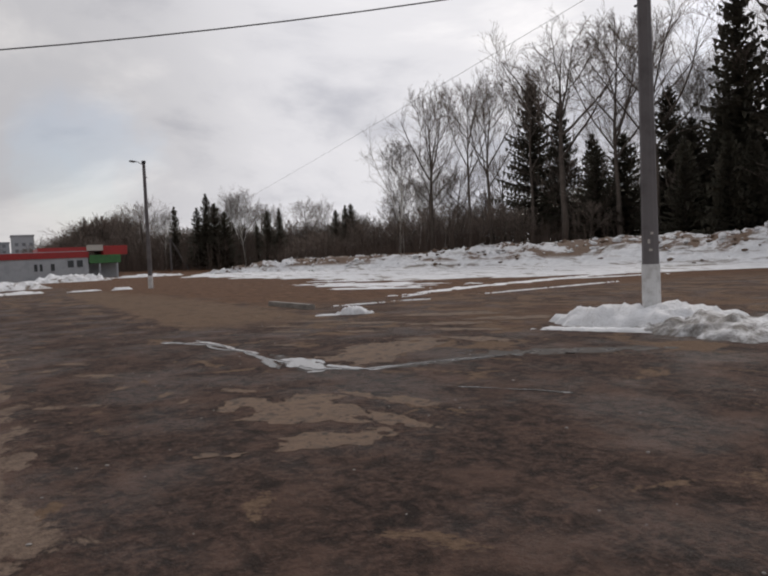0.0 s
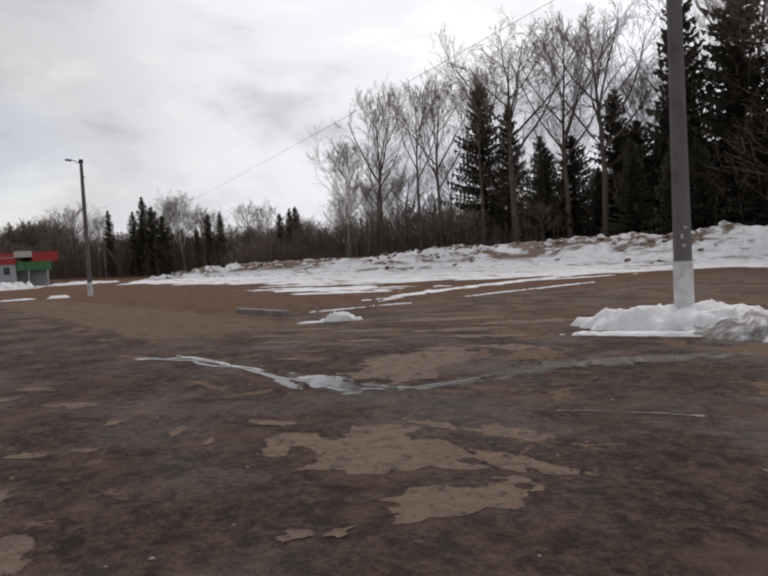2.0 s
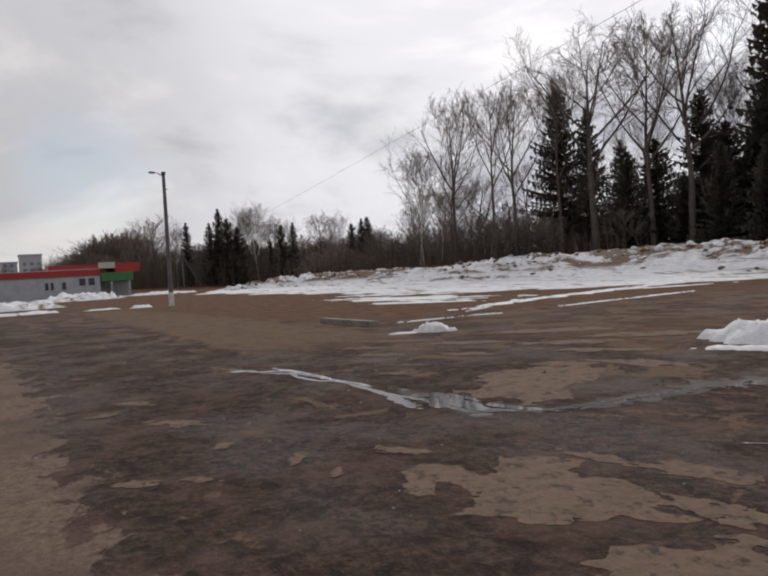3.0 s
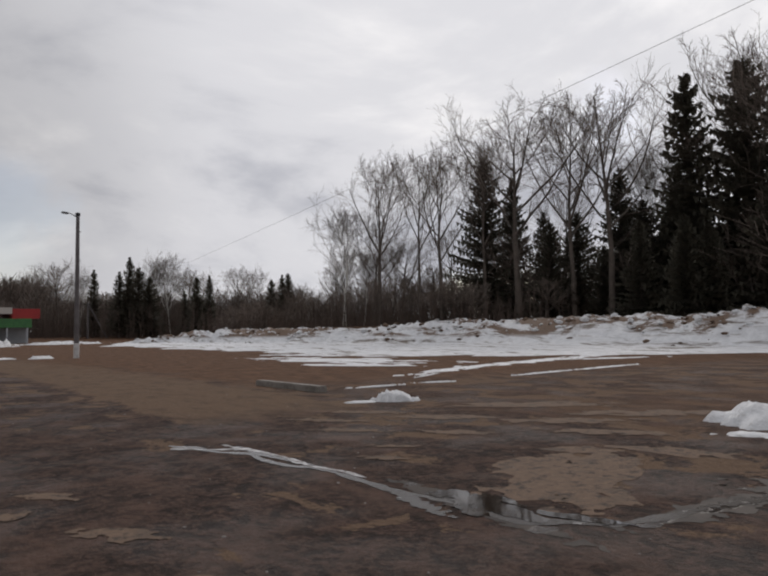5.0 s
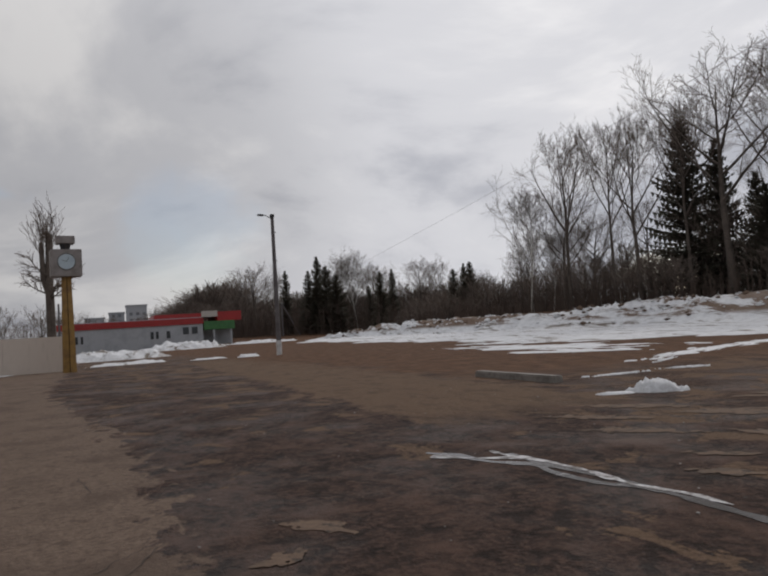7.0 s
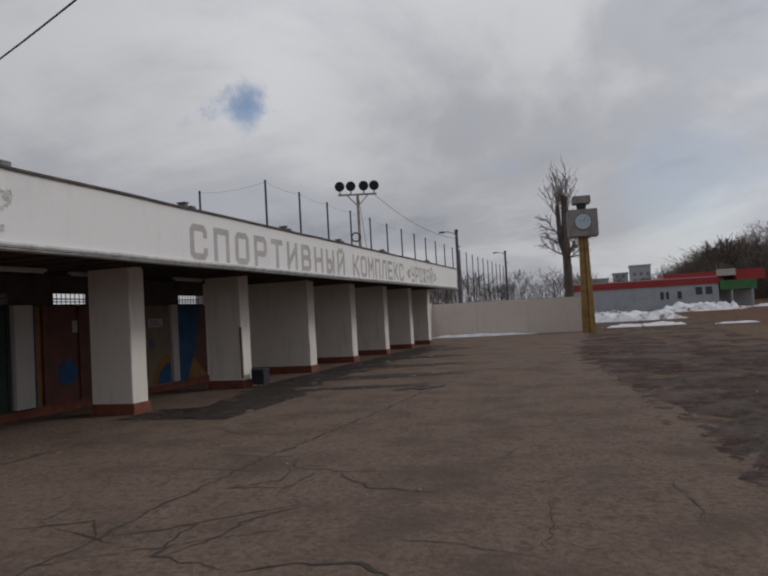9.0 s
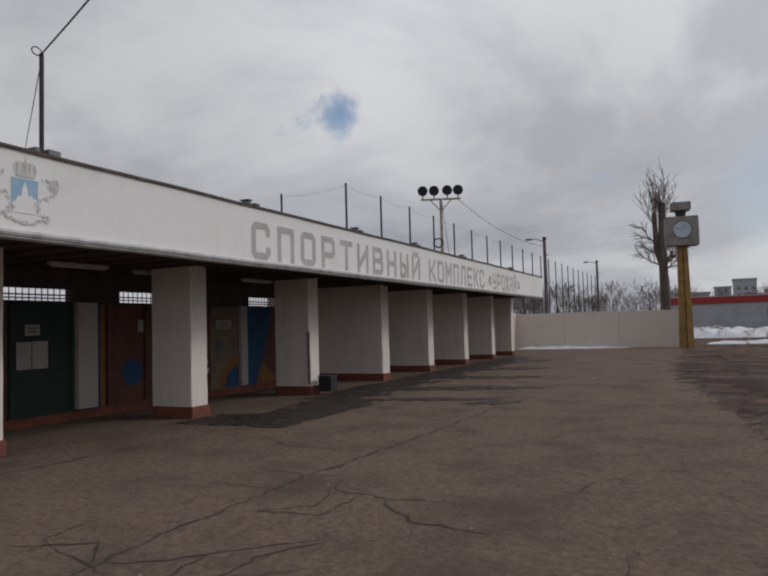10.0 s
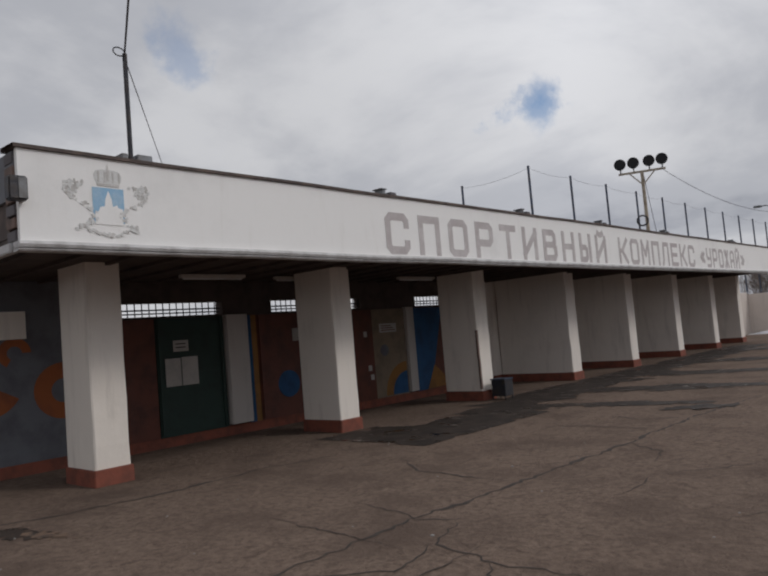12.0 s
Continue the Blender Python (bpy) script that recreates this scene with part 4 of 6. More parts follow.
def build_back_wall():
    def panel(name, y0, y1, z0, z1, mat, label="", x=BACK, t=0.05, bevel=0.0, parent=None):
        return part(name, boxes((x, x + t, y0, y1, z0, z1), bevel=bevel), M[mat], parent or pavilion, label)
    part("back_wall", boxes((BACK - 0.25, BACK - 0.003, 5.55, Y1 - 0.1, 0, 2.79)), M["fin"], pavilion)
    part("back_plinth", boxes((BACK - 0.002, BACK + 0.02, 5.55, Y1 - 0.1, 0, 0.2)), M["plinth"], pavilion)
    part("back_wall", boxes((BACK - 0.25, BACK - 0.003, -9.0, -3.615, 0, 2.79)), M["mural_grey"], pavilion, "grey wall painted with orange swirls")
    # beam, wall and lintel blocks take the soffit brown, painting the recess in shade
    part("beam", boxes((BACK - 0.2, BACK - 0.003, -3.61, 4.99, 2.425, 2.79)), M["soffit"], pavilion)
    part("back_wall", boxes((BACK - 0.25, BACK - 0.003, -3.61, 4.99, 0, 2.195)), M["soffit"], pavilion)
    part("end_wall", boxes((BACK - 3.0, BACK - 0.26, Y1 - 0.6, Y1 - 0.1, 0, 2.79)), M["fin"], pavilion)
    part("back_plinth", boxes((BACK - 0.002, BACK + 0.03, -9, 4.99, 0, 0.17)), M["plinth"], pavilion)
    # grilles over the gates, with posts between
    for y0, y1 in ((-3.6, -1.44), (-0.36, 0.75), (1.35, 2.05), (3.85, 4.95)):
        g = part("grille", tubes(((BACK - 0.1, y0, 2.31), (BACK - 0.1, y1, 2.31), 0.014), ((BACK - 0.1, y0, 2.25), (BACK - 0.1, y1, 2.25), 0.012), n=6), M["dark_steel"], pavilion, "dark steel bar grille over a gate")
        y = y0 + 0.06
        while y < y1:
            part("grille_bar", tubes(((BACK - 0.1, y, 2.19), (BACK - 0.1, y, 2.43), 0.010), n=5), M["dark_steel"], g)
            y += 0.125
    for y0, y1 in ((-1.44, -0.36), (0.75, 1.35), (2.05, 3.85)):
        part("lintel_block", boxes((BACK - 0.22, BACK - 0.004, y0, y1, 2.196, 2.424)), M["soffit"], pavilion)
    gate = panel("gate", -2.78, -1.5, 0.17, 2.15, "green_gate", "dark green painted steel gate with notices")
    panel("gate_frame", -1.58, -1.52, 0.2, 2.14, "green_gate", x=BACK + 0.052, t=0.03, parent=gate)
    panel("gate_frame", -2.76, -2.70, 0.2, 2.14, "green_gate", x=BACK + 0.052, t=0.03, parent=gate)
    panel("gate_rail", -2.69, -1.59, 1.15, 1.21, "green_gate", x=BACK + 0.052, t=0.025, parent=gate)
    panel("notice", -2.66, -2.38, 1.0, 1.47, "paper", "pale paper notice", x=BACK + 0.08, t=0.006, parent=gate)
    panel("notice", -2.36, -2.06, 1.0, 1.48, "paper", "pale paper notice", x=BACK + 0.08, t=0.006, parent=gate)
    panel("notice", -2.5, -2.22, 1.58, 1.77, "paper", "small pale paper notice", x=BACK + 0.08, t=0.006, parent=gate)
    for z in (1.64, 1.70):
        panel("notice_bar", -2.46, -2.27, z, z + 0.02, "dark_steel", x=BACK + 0.087, t=0.002, parent=gate)
    panel("wall_panel", -3.6, -2.8, 0.17, 2.15, "red_gate", "dark red-brown painted panel")
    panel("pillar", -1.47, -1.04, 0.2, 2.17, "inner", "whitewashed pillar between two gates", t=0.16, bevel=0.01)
    panel("stripe", -1.03, -0.90, 0.17, 2.15, "mural_blue")
    panel("stripe", -0.895, -0.78, 0.17, 2.15, "mural_yellow")
    gate = panel("gate", -0.77, 1.3, 0.17, 2.15, "red_gate", "red-brown painted steel gate with a blue disc")
    for y in (-0.74, 0.22, 1.22):
        panel("gate_frame", y, y + 0.06, 0.2, 2.14, "red_gate", x=BACK + 0.052, t=0.03, parent=gate)
    part("disc", tubes(((BACK + 0.05, -0.1, 0.78), (BACK + 0.056, -0.1, 0.78), 0.26), n=24), M["mural_blue"], gate)
    panel("notice", 0.05, 0.2, 1.6, 1.85, "paper", x=BACK + 0.056, t=0.006, parent=gate)
    panel("wall_panel", 1.31, 2.28, 0.17, 2.15, "red_gate", "dark red-brown painted panel")
    for y, z in ((2.0, 1.55), (2.08, 0.8), (2.13, 0.6)):
        panel("paper_scrap", y, y + 0.1, z, z + 0.12, "paper", x=BACK + 0.052, t=0.004)
    gate = panel("gate", 2.29, 3.35, 0.17, 2.15, "cream", "cream painted gate with a blue and yellow arc")
    panel("notice", 2.5, 3.05, 1.62, 1.82, "paper", x=BACK + 0.052, t=0.006, parent=gate)
    for k in range(3):
        panel("notice_bar", 2.55, 3.0 - 0.06 * k, 1.66 + 0.05 * k, 1.68 + 0.05 * k, "red_gate", x=BACK + 0.059, t=0.002, parent=gate)
    part("dark_disc", tubes(((BACK + 0.05, 2.62, 1.22), (BACK + 0.055, 2.62, 1.22), 0.13), n=20), M["mural_grey"], gate)
    for r, mat, x in ((0.72, "mural_yellow", 0.055), (0.5, "mural_blue", 0.062)):
        bm = bmesh.new()
        c = bm.verts.new((BACK + x, 3.3, 0.2))
        arc = [bm.verts.new((BACK + x, 3.3 - r * math.cos(t), 0.2 + r * math.sin(t))) for t in np.linspace(0, math.pi / 2, 14)]
        for a, b in zip(arc, arc[1:]):
            bm.faces.new((c, b, a))
        plate(bm, 0.003)
        part("arc", bm, M[mat], gate)
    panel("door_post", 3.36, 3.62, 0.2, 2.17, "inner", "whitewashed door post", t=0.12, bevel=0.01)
    gate = panel("gate", 3.63, 4.98, 0.17, 2.15, "red_gate", "red gate painted with blue and yellow wedges")
    bm = bmesh.new()
    vs = [bm.verts.new((BACK + 0.056, y, z)) for y, z in ((3.64, 0.18), (4.15, 0.18), (4.75, 2.14), (3.64, 2.14))]
    bm.faces.new(vs[::-1])
    plate(bm, 0.003)
    part("blue_wedge", bm, M["mural_blue"], gate)
    bm = bmesh.new()
    vs = [bm.verts.new((BACK + 0.064, y, z)) for y, z in ((4.0, 0.18), (4.95, 0.22), (4.3, 0.75))]
    bm.faces.new(vs[::-1])
    plate(bm, 0.003)
    part("yellow_wedge", bm, M["mural_yellow"], gate)
    # orange swirls on the grey wall
    for cy, cz, r0, r1, a0, a1 in ((-4.25, 1.15, 0.18, 0.42, 20, 300), (-5.3, 1.35, 0.22, 0.5, 100, 330), (-4.9, 1.75, 0.10, 0.22, 0, 240)):
        bm = bmesh.new()
        rows = []
        for t in np.radians(np.linspace(a0, a1, 24)):
            rows.append([bm.verts.new((BACK + 0.004, cy + r * math.cos(t), cz + r * math.sin(t))) for r in (r0, r1)])
        for a, b in zip(rows, rows[1:]):
            bm.faces.new((a[0], a[1], b[1], b[0]))
        plate(bm, 0.004)
        part("swirl", bm, M["mural_orange"], pavilion, "orange painted swirl")
    part("sheet", boxes((BACK + 0.02, BACK + 0.05, -6.3, -4.75, 1.95, 2.35)), M["column"], pavilion, "pale board fixed to the wall")


before = set(pavilion.children)
build_back_wall()
# the gate bays stand a little further along than their plain spacing
for ob in [o for c in pavilion.children if c not in before for o in (c, *c.children)]:
    for v in ob.data.vertices:
        if v.co.y < 5.2:
            v.co.y = 1.039 * v.co.y + 0.334
for y, x in ((-2.2, -0.9), (-0.2, -1.1), (3.0, -1.0)):
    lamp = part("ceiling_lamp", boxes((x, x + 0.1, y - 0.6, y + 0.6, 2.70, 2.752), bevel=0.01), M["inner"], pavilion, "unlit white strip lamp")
    part("tube", tubes(((x + 0.05, y - 0.55, 2.685), (x + 0.05, y + 0.55, 2.685), 0.014), n=8), M["whitewash"], lamp)

# lettering, built stroke by stroke in a unit cell
GLYPHS = {
    "С": [[(1, .78), (1, .88), (.85, 1), (.15, 1), (0, .88), (0, .12), (.15, 0), (.85, 0), (1, .12), (1, .2)]],
    "П": [[(0, 0), (0, 1), (1, 1), (1, 0)]],
    "О": [[(.15, 1), (0, .88), (0, .12), (.15, 0), (.85, 0), (1, .12), (1, .88), (.85, 1), (.15, 1)]],
    "Р": [[(0, 0), (0, 1), (.85, 1), (1, .88), (1, .52), (.85, .4), (0, .4)]],
    "Т": [[(0, 1), (1, 1)], [(.5, 1), (.5, 0)]],
    "И": [[(0, 1), (0, 0)], [(1, 1), (1, 0)], [(0, .1), (1, .9)]],
    "В": [[(0, 0), (0, 1), (.8, 1), (.95, .88), (.95, .62), (.8, .52), (0, .52)], [(.8, .52), (1, .4), (1, .12), (.85, 0), (0, 0)]],
    "Н": [[(0, 0), (0, 1)], [(1, 0), (1, 1)], [(0, .5), (1, .5)]],
    "Ы": [[(0, 1), (0, 0), (.5, 0), (.64, .12), (.64, .42), (.5, .52), (0, .52)], [(1, 1), (1, 0)]],
    "Й": [[(0, 1), (0, 0)], [(1, 1), (1, 0)], [(0, .1), (1, .9)], [(.25, 1.2), (.4, 1.13), (.6, 1.13), (.75, 1.2)]],
    "К": [[(0, 0), (0, 1)], [(0, .5), (.35, .5), (1, 1)], [(.35, .5), (1, 0)]],
    "М": [[(0, 0), (0, 1), (.5, .4), (1, 1), (1, 0)]],
    "Л": [[(0, 0), (.12, .1), (.25, 1), (1, 1), (1, 0)]],
    "Е": [[(1, 1), (0, 1), (0, 0), (1, 0)], [(0, .5), (.85, .5)]],
    "У": [[(0, 1), (0, .6), (.15, .45), (1, .45)], [(1, 1), (1, .12), (.85, 0), (.1, 0)]],
    "Ж": [[(.5, 0), (.5, 1)], [(0, 1), (.5, .5), (1, 1)], [(0, 0), (.5, .5), (1, 0)]],
    "А": [[(0, 0), (0, .85), (.2, 1), (.8, 1), (1, .85), (1, 0)], [(0, .4), (1, .4)]],
    "«": [[(.5, .75), (.1, .5), (.5, .25)], [(.95, .75), (.55, .5), (.95, .25)]],
    "»": [[(.1, .75), (.5, .5), (.1, .25)], [(.55, .75), (.95, .5), (.55, .25)]],
}


def letter(ch, y, w, z0, h, stroke, parent):
    bm = bmesh.new()
    lift = 0.0
    for line in GLYPHS[ch]:
        pts = [Vector((0, stroke / 2 + p[0] * (w - stroke), stroke / 2 + p[1] * (h - stroke))) for p in line]
        for k, (a, b) in enumerate(zip(pts, pts[1:])):
            d = (b - a).normalized()

            def reach(other):
                turn = d.angle(other) if other.length > 0 else 0.0
                return stroke / 2 * math.tan(min(turn, 1.6) / 2) if turn > 0.05 else 0.0
            ea = reach(a - pts[k - 1]) if k > 0 else stroke * 0.5
            eb = reach(pts[k + 2] - b) if k + 2 < len(pts) else stroke * 0.5
            if ch == "О":
                ea = eb = stroke / 2 * math.tan(0.39)
            s = Vector((0, -d.z, d.y)) * stroke / 2
            a2, b2 = a - d * ea, b + d * eb
            lift += 0.00025
            vs = [bm.verts.new((FX + 0.003 + lift, y + q.y, z0 + q.z)) for q in (a2 - s, b2 - s, b2 + s, a2 + s)]
            bm.faces.new(vs)
    plate(bm, 0.002)
    part("letter", bm, M["letter"], parent)


def word(text, y0, y1, z0, h, gap, stroke):
    cell = (y1 - y0 + gap) / len(text)
    for k, ch in enumerate(text):
        letter(ch, y0 + k * cell, cell - gap, z0, h, stroke, pavilion)


word("СПОРТИВНЫЙ", -0.6, 7.25, Z_BOT + 0.03, 0.66, 0.24, 0.125)
word("КОМПЛЕКС", 7.95, 13.4, Z_BOT + 0.03, 0.66, 0.16, 0.115)
word("«УРОЖАЙ»", 13.9, 18.65, Z_BOT + 0.04, 0.62, 0.15, 0.105)


def build_emblem():
    """A faded painted coat of arms, reduced to plain shapes."""
    em = part("emblem", boxes((FX + 0.001, FX + 0.0025, -5.20, -4.87, 2.995, 3.008)), M["emblem_grey"], pavilion, "faded painted coat of arms in blue and grey")
    x = FX + 0.003

    def flat(pts, mat, name, o=0.0):
        bm = bmesh.new()
        bm.faces.new([bm.verts.new((x + o, y, z)) for y, z in pts])
        plate(bm, 0.002)
        part(name, bm, M[mat], em)
    flat([(-5.21, 3.01), (-4.86, 3.01), (-4.86, 3.39), (-5.21, 3.39)], "emblem_blue", "shield")
    flat([(-5.19, 2.99), (-4.88, 2.99), (-4.88, 3.17), (-4.93, 3.18), (-4.94, 3.21), (-4.99, 3.19), (-5.0, 3.27), (-5.035, 3.36), (-5.07, 3.27), (-5.08, 3.19), (-5.13, 3.18), (-5.15, 3.13), (-5.19, 3.13)], "fascia", "shield_figure", 0.003)
    crown = [(-5.15, 3.405), (-4.91, 3.405), (-4.90, 3.44), (-4.88, 3.48), (-4.875, 3.53), (-4.90, 3.575), (-4.96, 3.59), (-5.10, 3.59), (-5.16, 3.575), (-5.185, 3.53), (-5.18, 3.48), (-5.16, 3.44)]
    flat(crown, "emblem_grey", "crown")
    flat([(-5.045, 3.47), (-5.015, 3.47), (-5.01, 3.57), (-5.03, 3.655), (-5.05, 3.57)], "emblem_dark", "crown_tip", 0.003)
    flat([(-5.15, 3.41), (-4.91, 3.41), (-4.905, 3.435), (-5.155, 3.435)], "emblem_dark", "crown_band", 0.003)
    for k in range(4):
        o = -5.145 + 0.07 * k + (0.02 if k > 1 else 0)
        flat([(o, 3.45), (o + 0.018, 3.45), (o + 0.022, 3.56), (o + 0.002, 3.57)], "emblem_dark", "crown_rib", 0.003)
    rng = random.Random(4)

    def dab(cy, cz, r, mat, name, o):
        flat([(cy + r * math.cos(t) * rng.uniform(0.5, 1.2), cz + r * math.sin(t) * rng.uniform(0.5, 1.2)) for t in np.linspace(0, 5.6, 7)], mat, name, o)
    for side in (-1, 1):
        for k in range(26):             # a rosette high on each side
            t, r = k * 2.4, 0.085 * math.sqrt(k / 26)
            dab(-5.035 + side * 0.40 + r * math.cos(t), 3.37 + r * math.sin(t), 0.019, "emblem_grey" if k % 4 else "emblem_dark", "leaf", 0.0001 * k)
        for k in range(46):             # curling sprays below it
            f = k / 45
            cy = -5.035 + side * (0.27 + 0.16 * math.sin(f * 7.0) * (1 - 0.4 * f) + rng.uniform(-0.03, 0.03))
            dab(cy, 3.42 - 0.50 * f + rng.uniform(-0.02, 0.02), rng.uniform(0.012, 0.027), rng.choice(("emblem_grey", "emblem_grey", "emblem_dark")), "leaf", 0.003 + 0.00007 * k)
    for k in range(34):
        t = k / 33
        cy, cz = -5.36 + 0.65 * t, 2.93 - 0.06 * math.sin(math.pi * t) + 0.05 * abs(2 * t - 1) + rng.uniform(-0.015, 0.015)
        dab(cy, cz, rng.uniform(0.010, 0.024), rng.choice(("emblem_grey", "emblem_dark")), "ribbon_fold", 0.0065 + 0.0001 * k)


build_emblem()

# things on the roof edge
mast = thing("mast", "thin dark steel mast with a loop on the roof edge", "mast", at=(1.24, -4.62, Z_TOP))
part("pole", tubes(((0, 0, 0), (0.0, 0.0, 1.32), 0.028), n=8), M["dark_steel"], mast)
part("bracket", boxes((-0.2, 0.06, -0.14, -0.06, -0.05, 0.12), (-0.2, 0.06, 0.05, 0.24, -0.05, 0.13), (-0.2, 0.0, -0.05, 0.04, -0.05, 0.06), bevel=0.008), M["grey_steel"], mast, "grey steel bracket")
bm = bmesh.new()
for k in range(14):
    a, b = (2 * math.pi * j / 14 for j in (k, k + 1))
    tube(bm, (0, -0.07 + 0.07 * math.cos(a), 1.33 + 0.05 * math.sin(a)), (0, -0.07 + 0.07 * math.cos(b), 1.33 + 0.05 * math.sin(b)), 0.008, n=5)
part("loop", bm, M["dark_steel"], mast)
for y in (-0.18, 4.08, 7.77, 12.0, 18.5):
    v = thing("roof_bracket", "small grey metal bracket on the roof edge", "bracket", "brackets along the roof edge", at=(1.2, y, Z_TOP))
    part("foot", boxes((-0.12, 0.04, -0.17, -0.07, 0.0, 0.15), bevel=0.01), M["grey_steel"], v)
    part("foot", boxes((-0.12, 0.04, 0.04, 0.19, 0.0, 0.13), bevel=0.01), M["concrete"], v)
    part("bar", boxes((-0.08, 0.0, -0.069, 0.039, 0.055, 0.105)), M["grey_steel"], v)
    part("cap", boxes((-0.14, 0.06, -0.20, -0.055, 0.152, 0.17), bevel=0.006), M["grey_steel"], v)
wl = thing("wall_lamp", "dark square floodlight on the canopy corner", "lamp", at=(FX + 0.004, Y0 - 0.02, 3.28))
part("housing", boxes((0.0, 0.12, -0.11, 0.07, -0.12, 0.12), bevel=0.015), M["dark_steel"], wl)
part("lens", boxes((0.121, 0.127, -0.02, 0.055, -0.10, 0.10)), M["grey_steel"], wl)
bin_ = thing("litter_bin", "dark sheet-metal litter bin beside a column", "bin", at=(0.33, 3.98, 0))
part("body", boxes((-0.17, 0.17, -0.16, 0.16, 0.08, 0.42), bevel=0.012), M["dark_steel"], bin_)
part("rim", boxes((-0.185, 0.185, -0.175, 0.175, 0.422, 0.445), bevel=0.006), M["blue_steel"], bin_)
for sx in (-0.15, 0.15):
    for sy in (-0.14, 0.14):
        part("leg", tubes(((sx, sy, 0.0), (sx, sy, 0.1), 0.012), n=6), M["dark_steel"], bin_)

# ---- poles, clock tower, fence, far buildings ----


def lamp_post(x, y, h, r0, r1, arm, white, label, turn=0, lamp=True, material="concrete"):
    p = thing("lamp_post", label, "lamp post", "concrete posts", at=(x, y, ground_z(x, y)), turn=turn)
    part("pole", tubes(((0, 0, -0.3), (0, 0, h), r0, r1), n=10), M[material], p)
    if white:
        part("painted_foot", tubes(((0, 0, -0.1), (0, 0, white), r0 + 0.008, r0 + 0.005), n=12), M["whitewash"], p, "whitewashed foot")
    if lamp:
        part("arm", tubes(((0, 0, h - 0.1), (-arm * 0.7, 0, h + 0.1), 0.03), ((-arm * 0.7, 0, h + 0.1), (-arm, 0, h + 0.1), 0.03), n=6), M["grey_steel"], p)
        part("lamp_head", boxes((-arm - 0.42, -arm + 0.02, -0.11, 0.11, h + 0.03, h + 0.15), bevel=0.03), M["grey_steel"], p)
        part("cap", boxes((-0.12, 0.12, -0.12, 0.12, h, h + 0.22), bevel=0.03), M["dark_steel"], p)
    for z in (h - 1.0, h - 2.9):
        part("insulator", tubes(((0.06, 0, z), (0.24, 0, z + 0.02), 0.03), n=6), M["dark_steel"], p)
    return p


lamp_post(20.16, 31.68, 9.15, 0.17, 0.11, 0.75, 0.95, "grey concrete street lamp post with a whitewashed foot", 25)
near = lamp_post(21.97, -11.42, 9.6, 0.185, 0.12, 0.6, 1.22, "tall grey concrete post with a whitewashed foot and torn bills", 90)
for k, (a, z, w, h) in enumerate(((212, 1.66, 0.05, 0.09), (232, 1.85, 0.06, 0.05), (222, 1.50, 0.07, 0.05))):
    bm = bmesh.new()
    r = 0.185
    cols = []
    for t in np.linspace(-w / r / 2, w / r / 2, 6):
        c = radians(a - 90) + t
        cols.append([bm.verts.new((r * math.cos(c), r * math.sin(c), z + dz * h)) for dz in (0, 1)])
    for p, q in zip(cols, cols[1:]):
        bm.faces.new((p[0], q[0], q[1], p[1]))
    part("bill", bm, M["paper"], near, "torn paper bill")
lamp_post(-0.95, 35.9, 7.0, 0.15, 0.10, 0.8, 0, "grey street lamp post behind the wall", 10)
lamp_post(-0.66, 58.5, 7.1, 0.15, 0.10, 0.8, 0, "grey street lamp post behind the wall", 10)
lamp_post(5.5, 62.0, 5.6, 0.12, 0.09, 0.6, 0, "grey concrete post behind the wall", 10, lamp=False)

gp = thing("utility_pole", "grey utility pole with a slanting brace", "utility pole", at=(37.7, 101.8, ground_z(37.7, 101.8)))
part("pole", tubes(((0, 0, -0.3), (0, 0, 5.8), 0.17, 0.11), n=8), M["concrete"], gp)
part("brace", tubes(((3.2, 0.3, -0.3), (0.15, 0, 5.3), 0.15, 0.10), n=8), M["concrete"], gp)
part("crossarm", boxes((-0.6, 0.6, -0.05, 0.05, 5.4, 5.5)), M["dark_steel"], gp)

# the clock tower: a tapering ochre pillar, a box with two dials and a small cap
tower = thing("clock_tower", "ochre pillar clock with a grey box, two dials and a cap", "clock tower", at=(7.62, 29.0, 0), turn=8)
bm = bmesh.new()
for s in (-1, 1):
    lo, hi = 0.36, 0.25
    vs = []
    for z, w in ((-0.2, lo), (5.35, hi)):
        vs.append([bm.verts.new(q) for q in ((s * 0.02, -w * 0.8, z), (s * w, -w * 0.35, z), (s * w, w * 0.35, z), (s * 0.02, w * 0.8, z))])
    for i in range(4):
        bm.faces.new((vs[0][i], vs[0][(i + 1) % 4], vs[1][(i + 1) % 4], vs[1][i]))
bmesh.ops.recalc_face_normals(bm, faces=bm.faces[:])
part("pillar", bm, M["ochre"], tower, "tapering ochre painted pillar")
part("clock_box", boxes((-0.80, 0.80, -0.45, 0.45, 5.34, 6.86), bevel=0.03), M["clock_box"], tower)
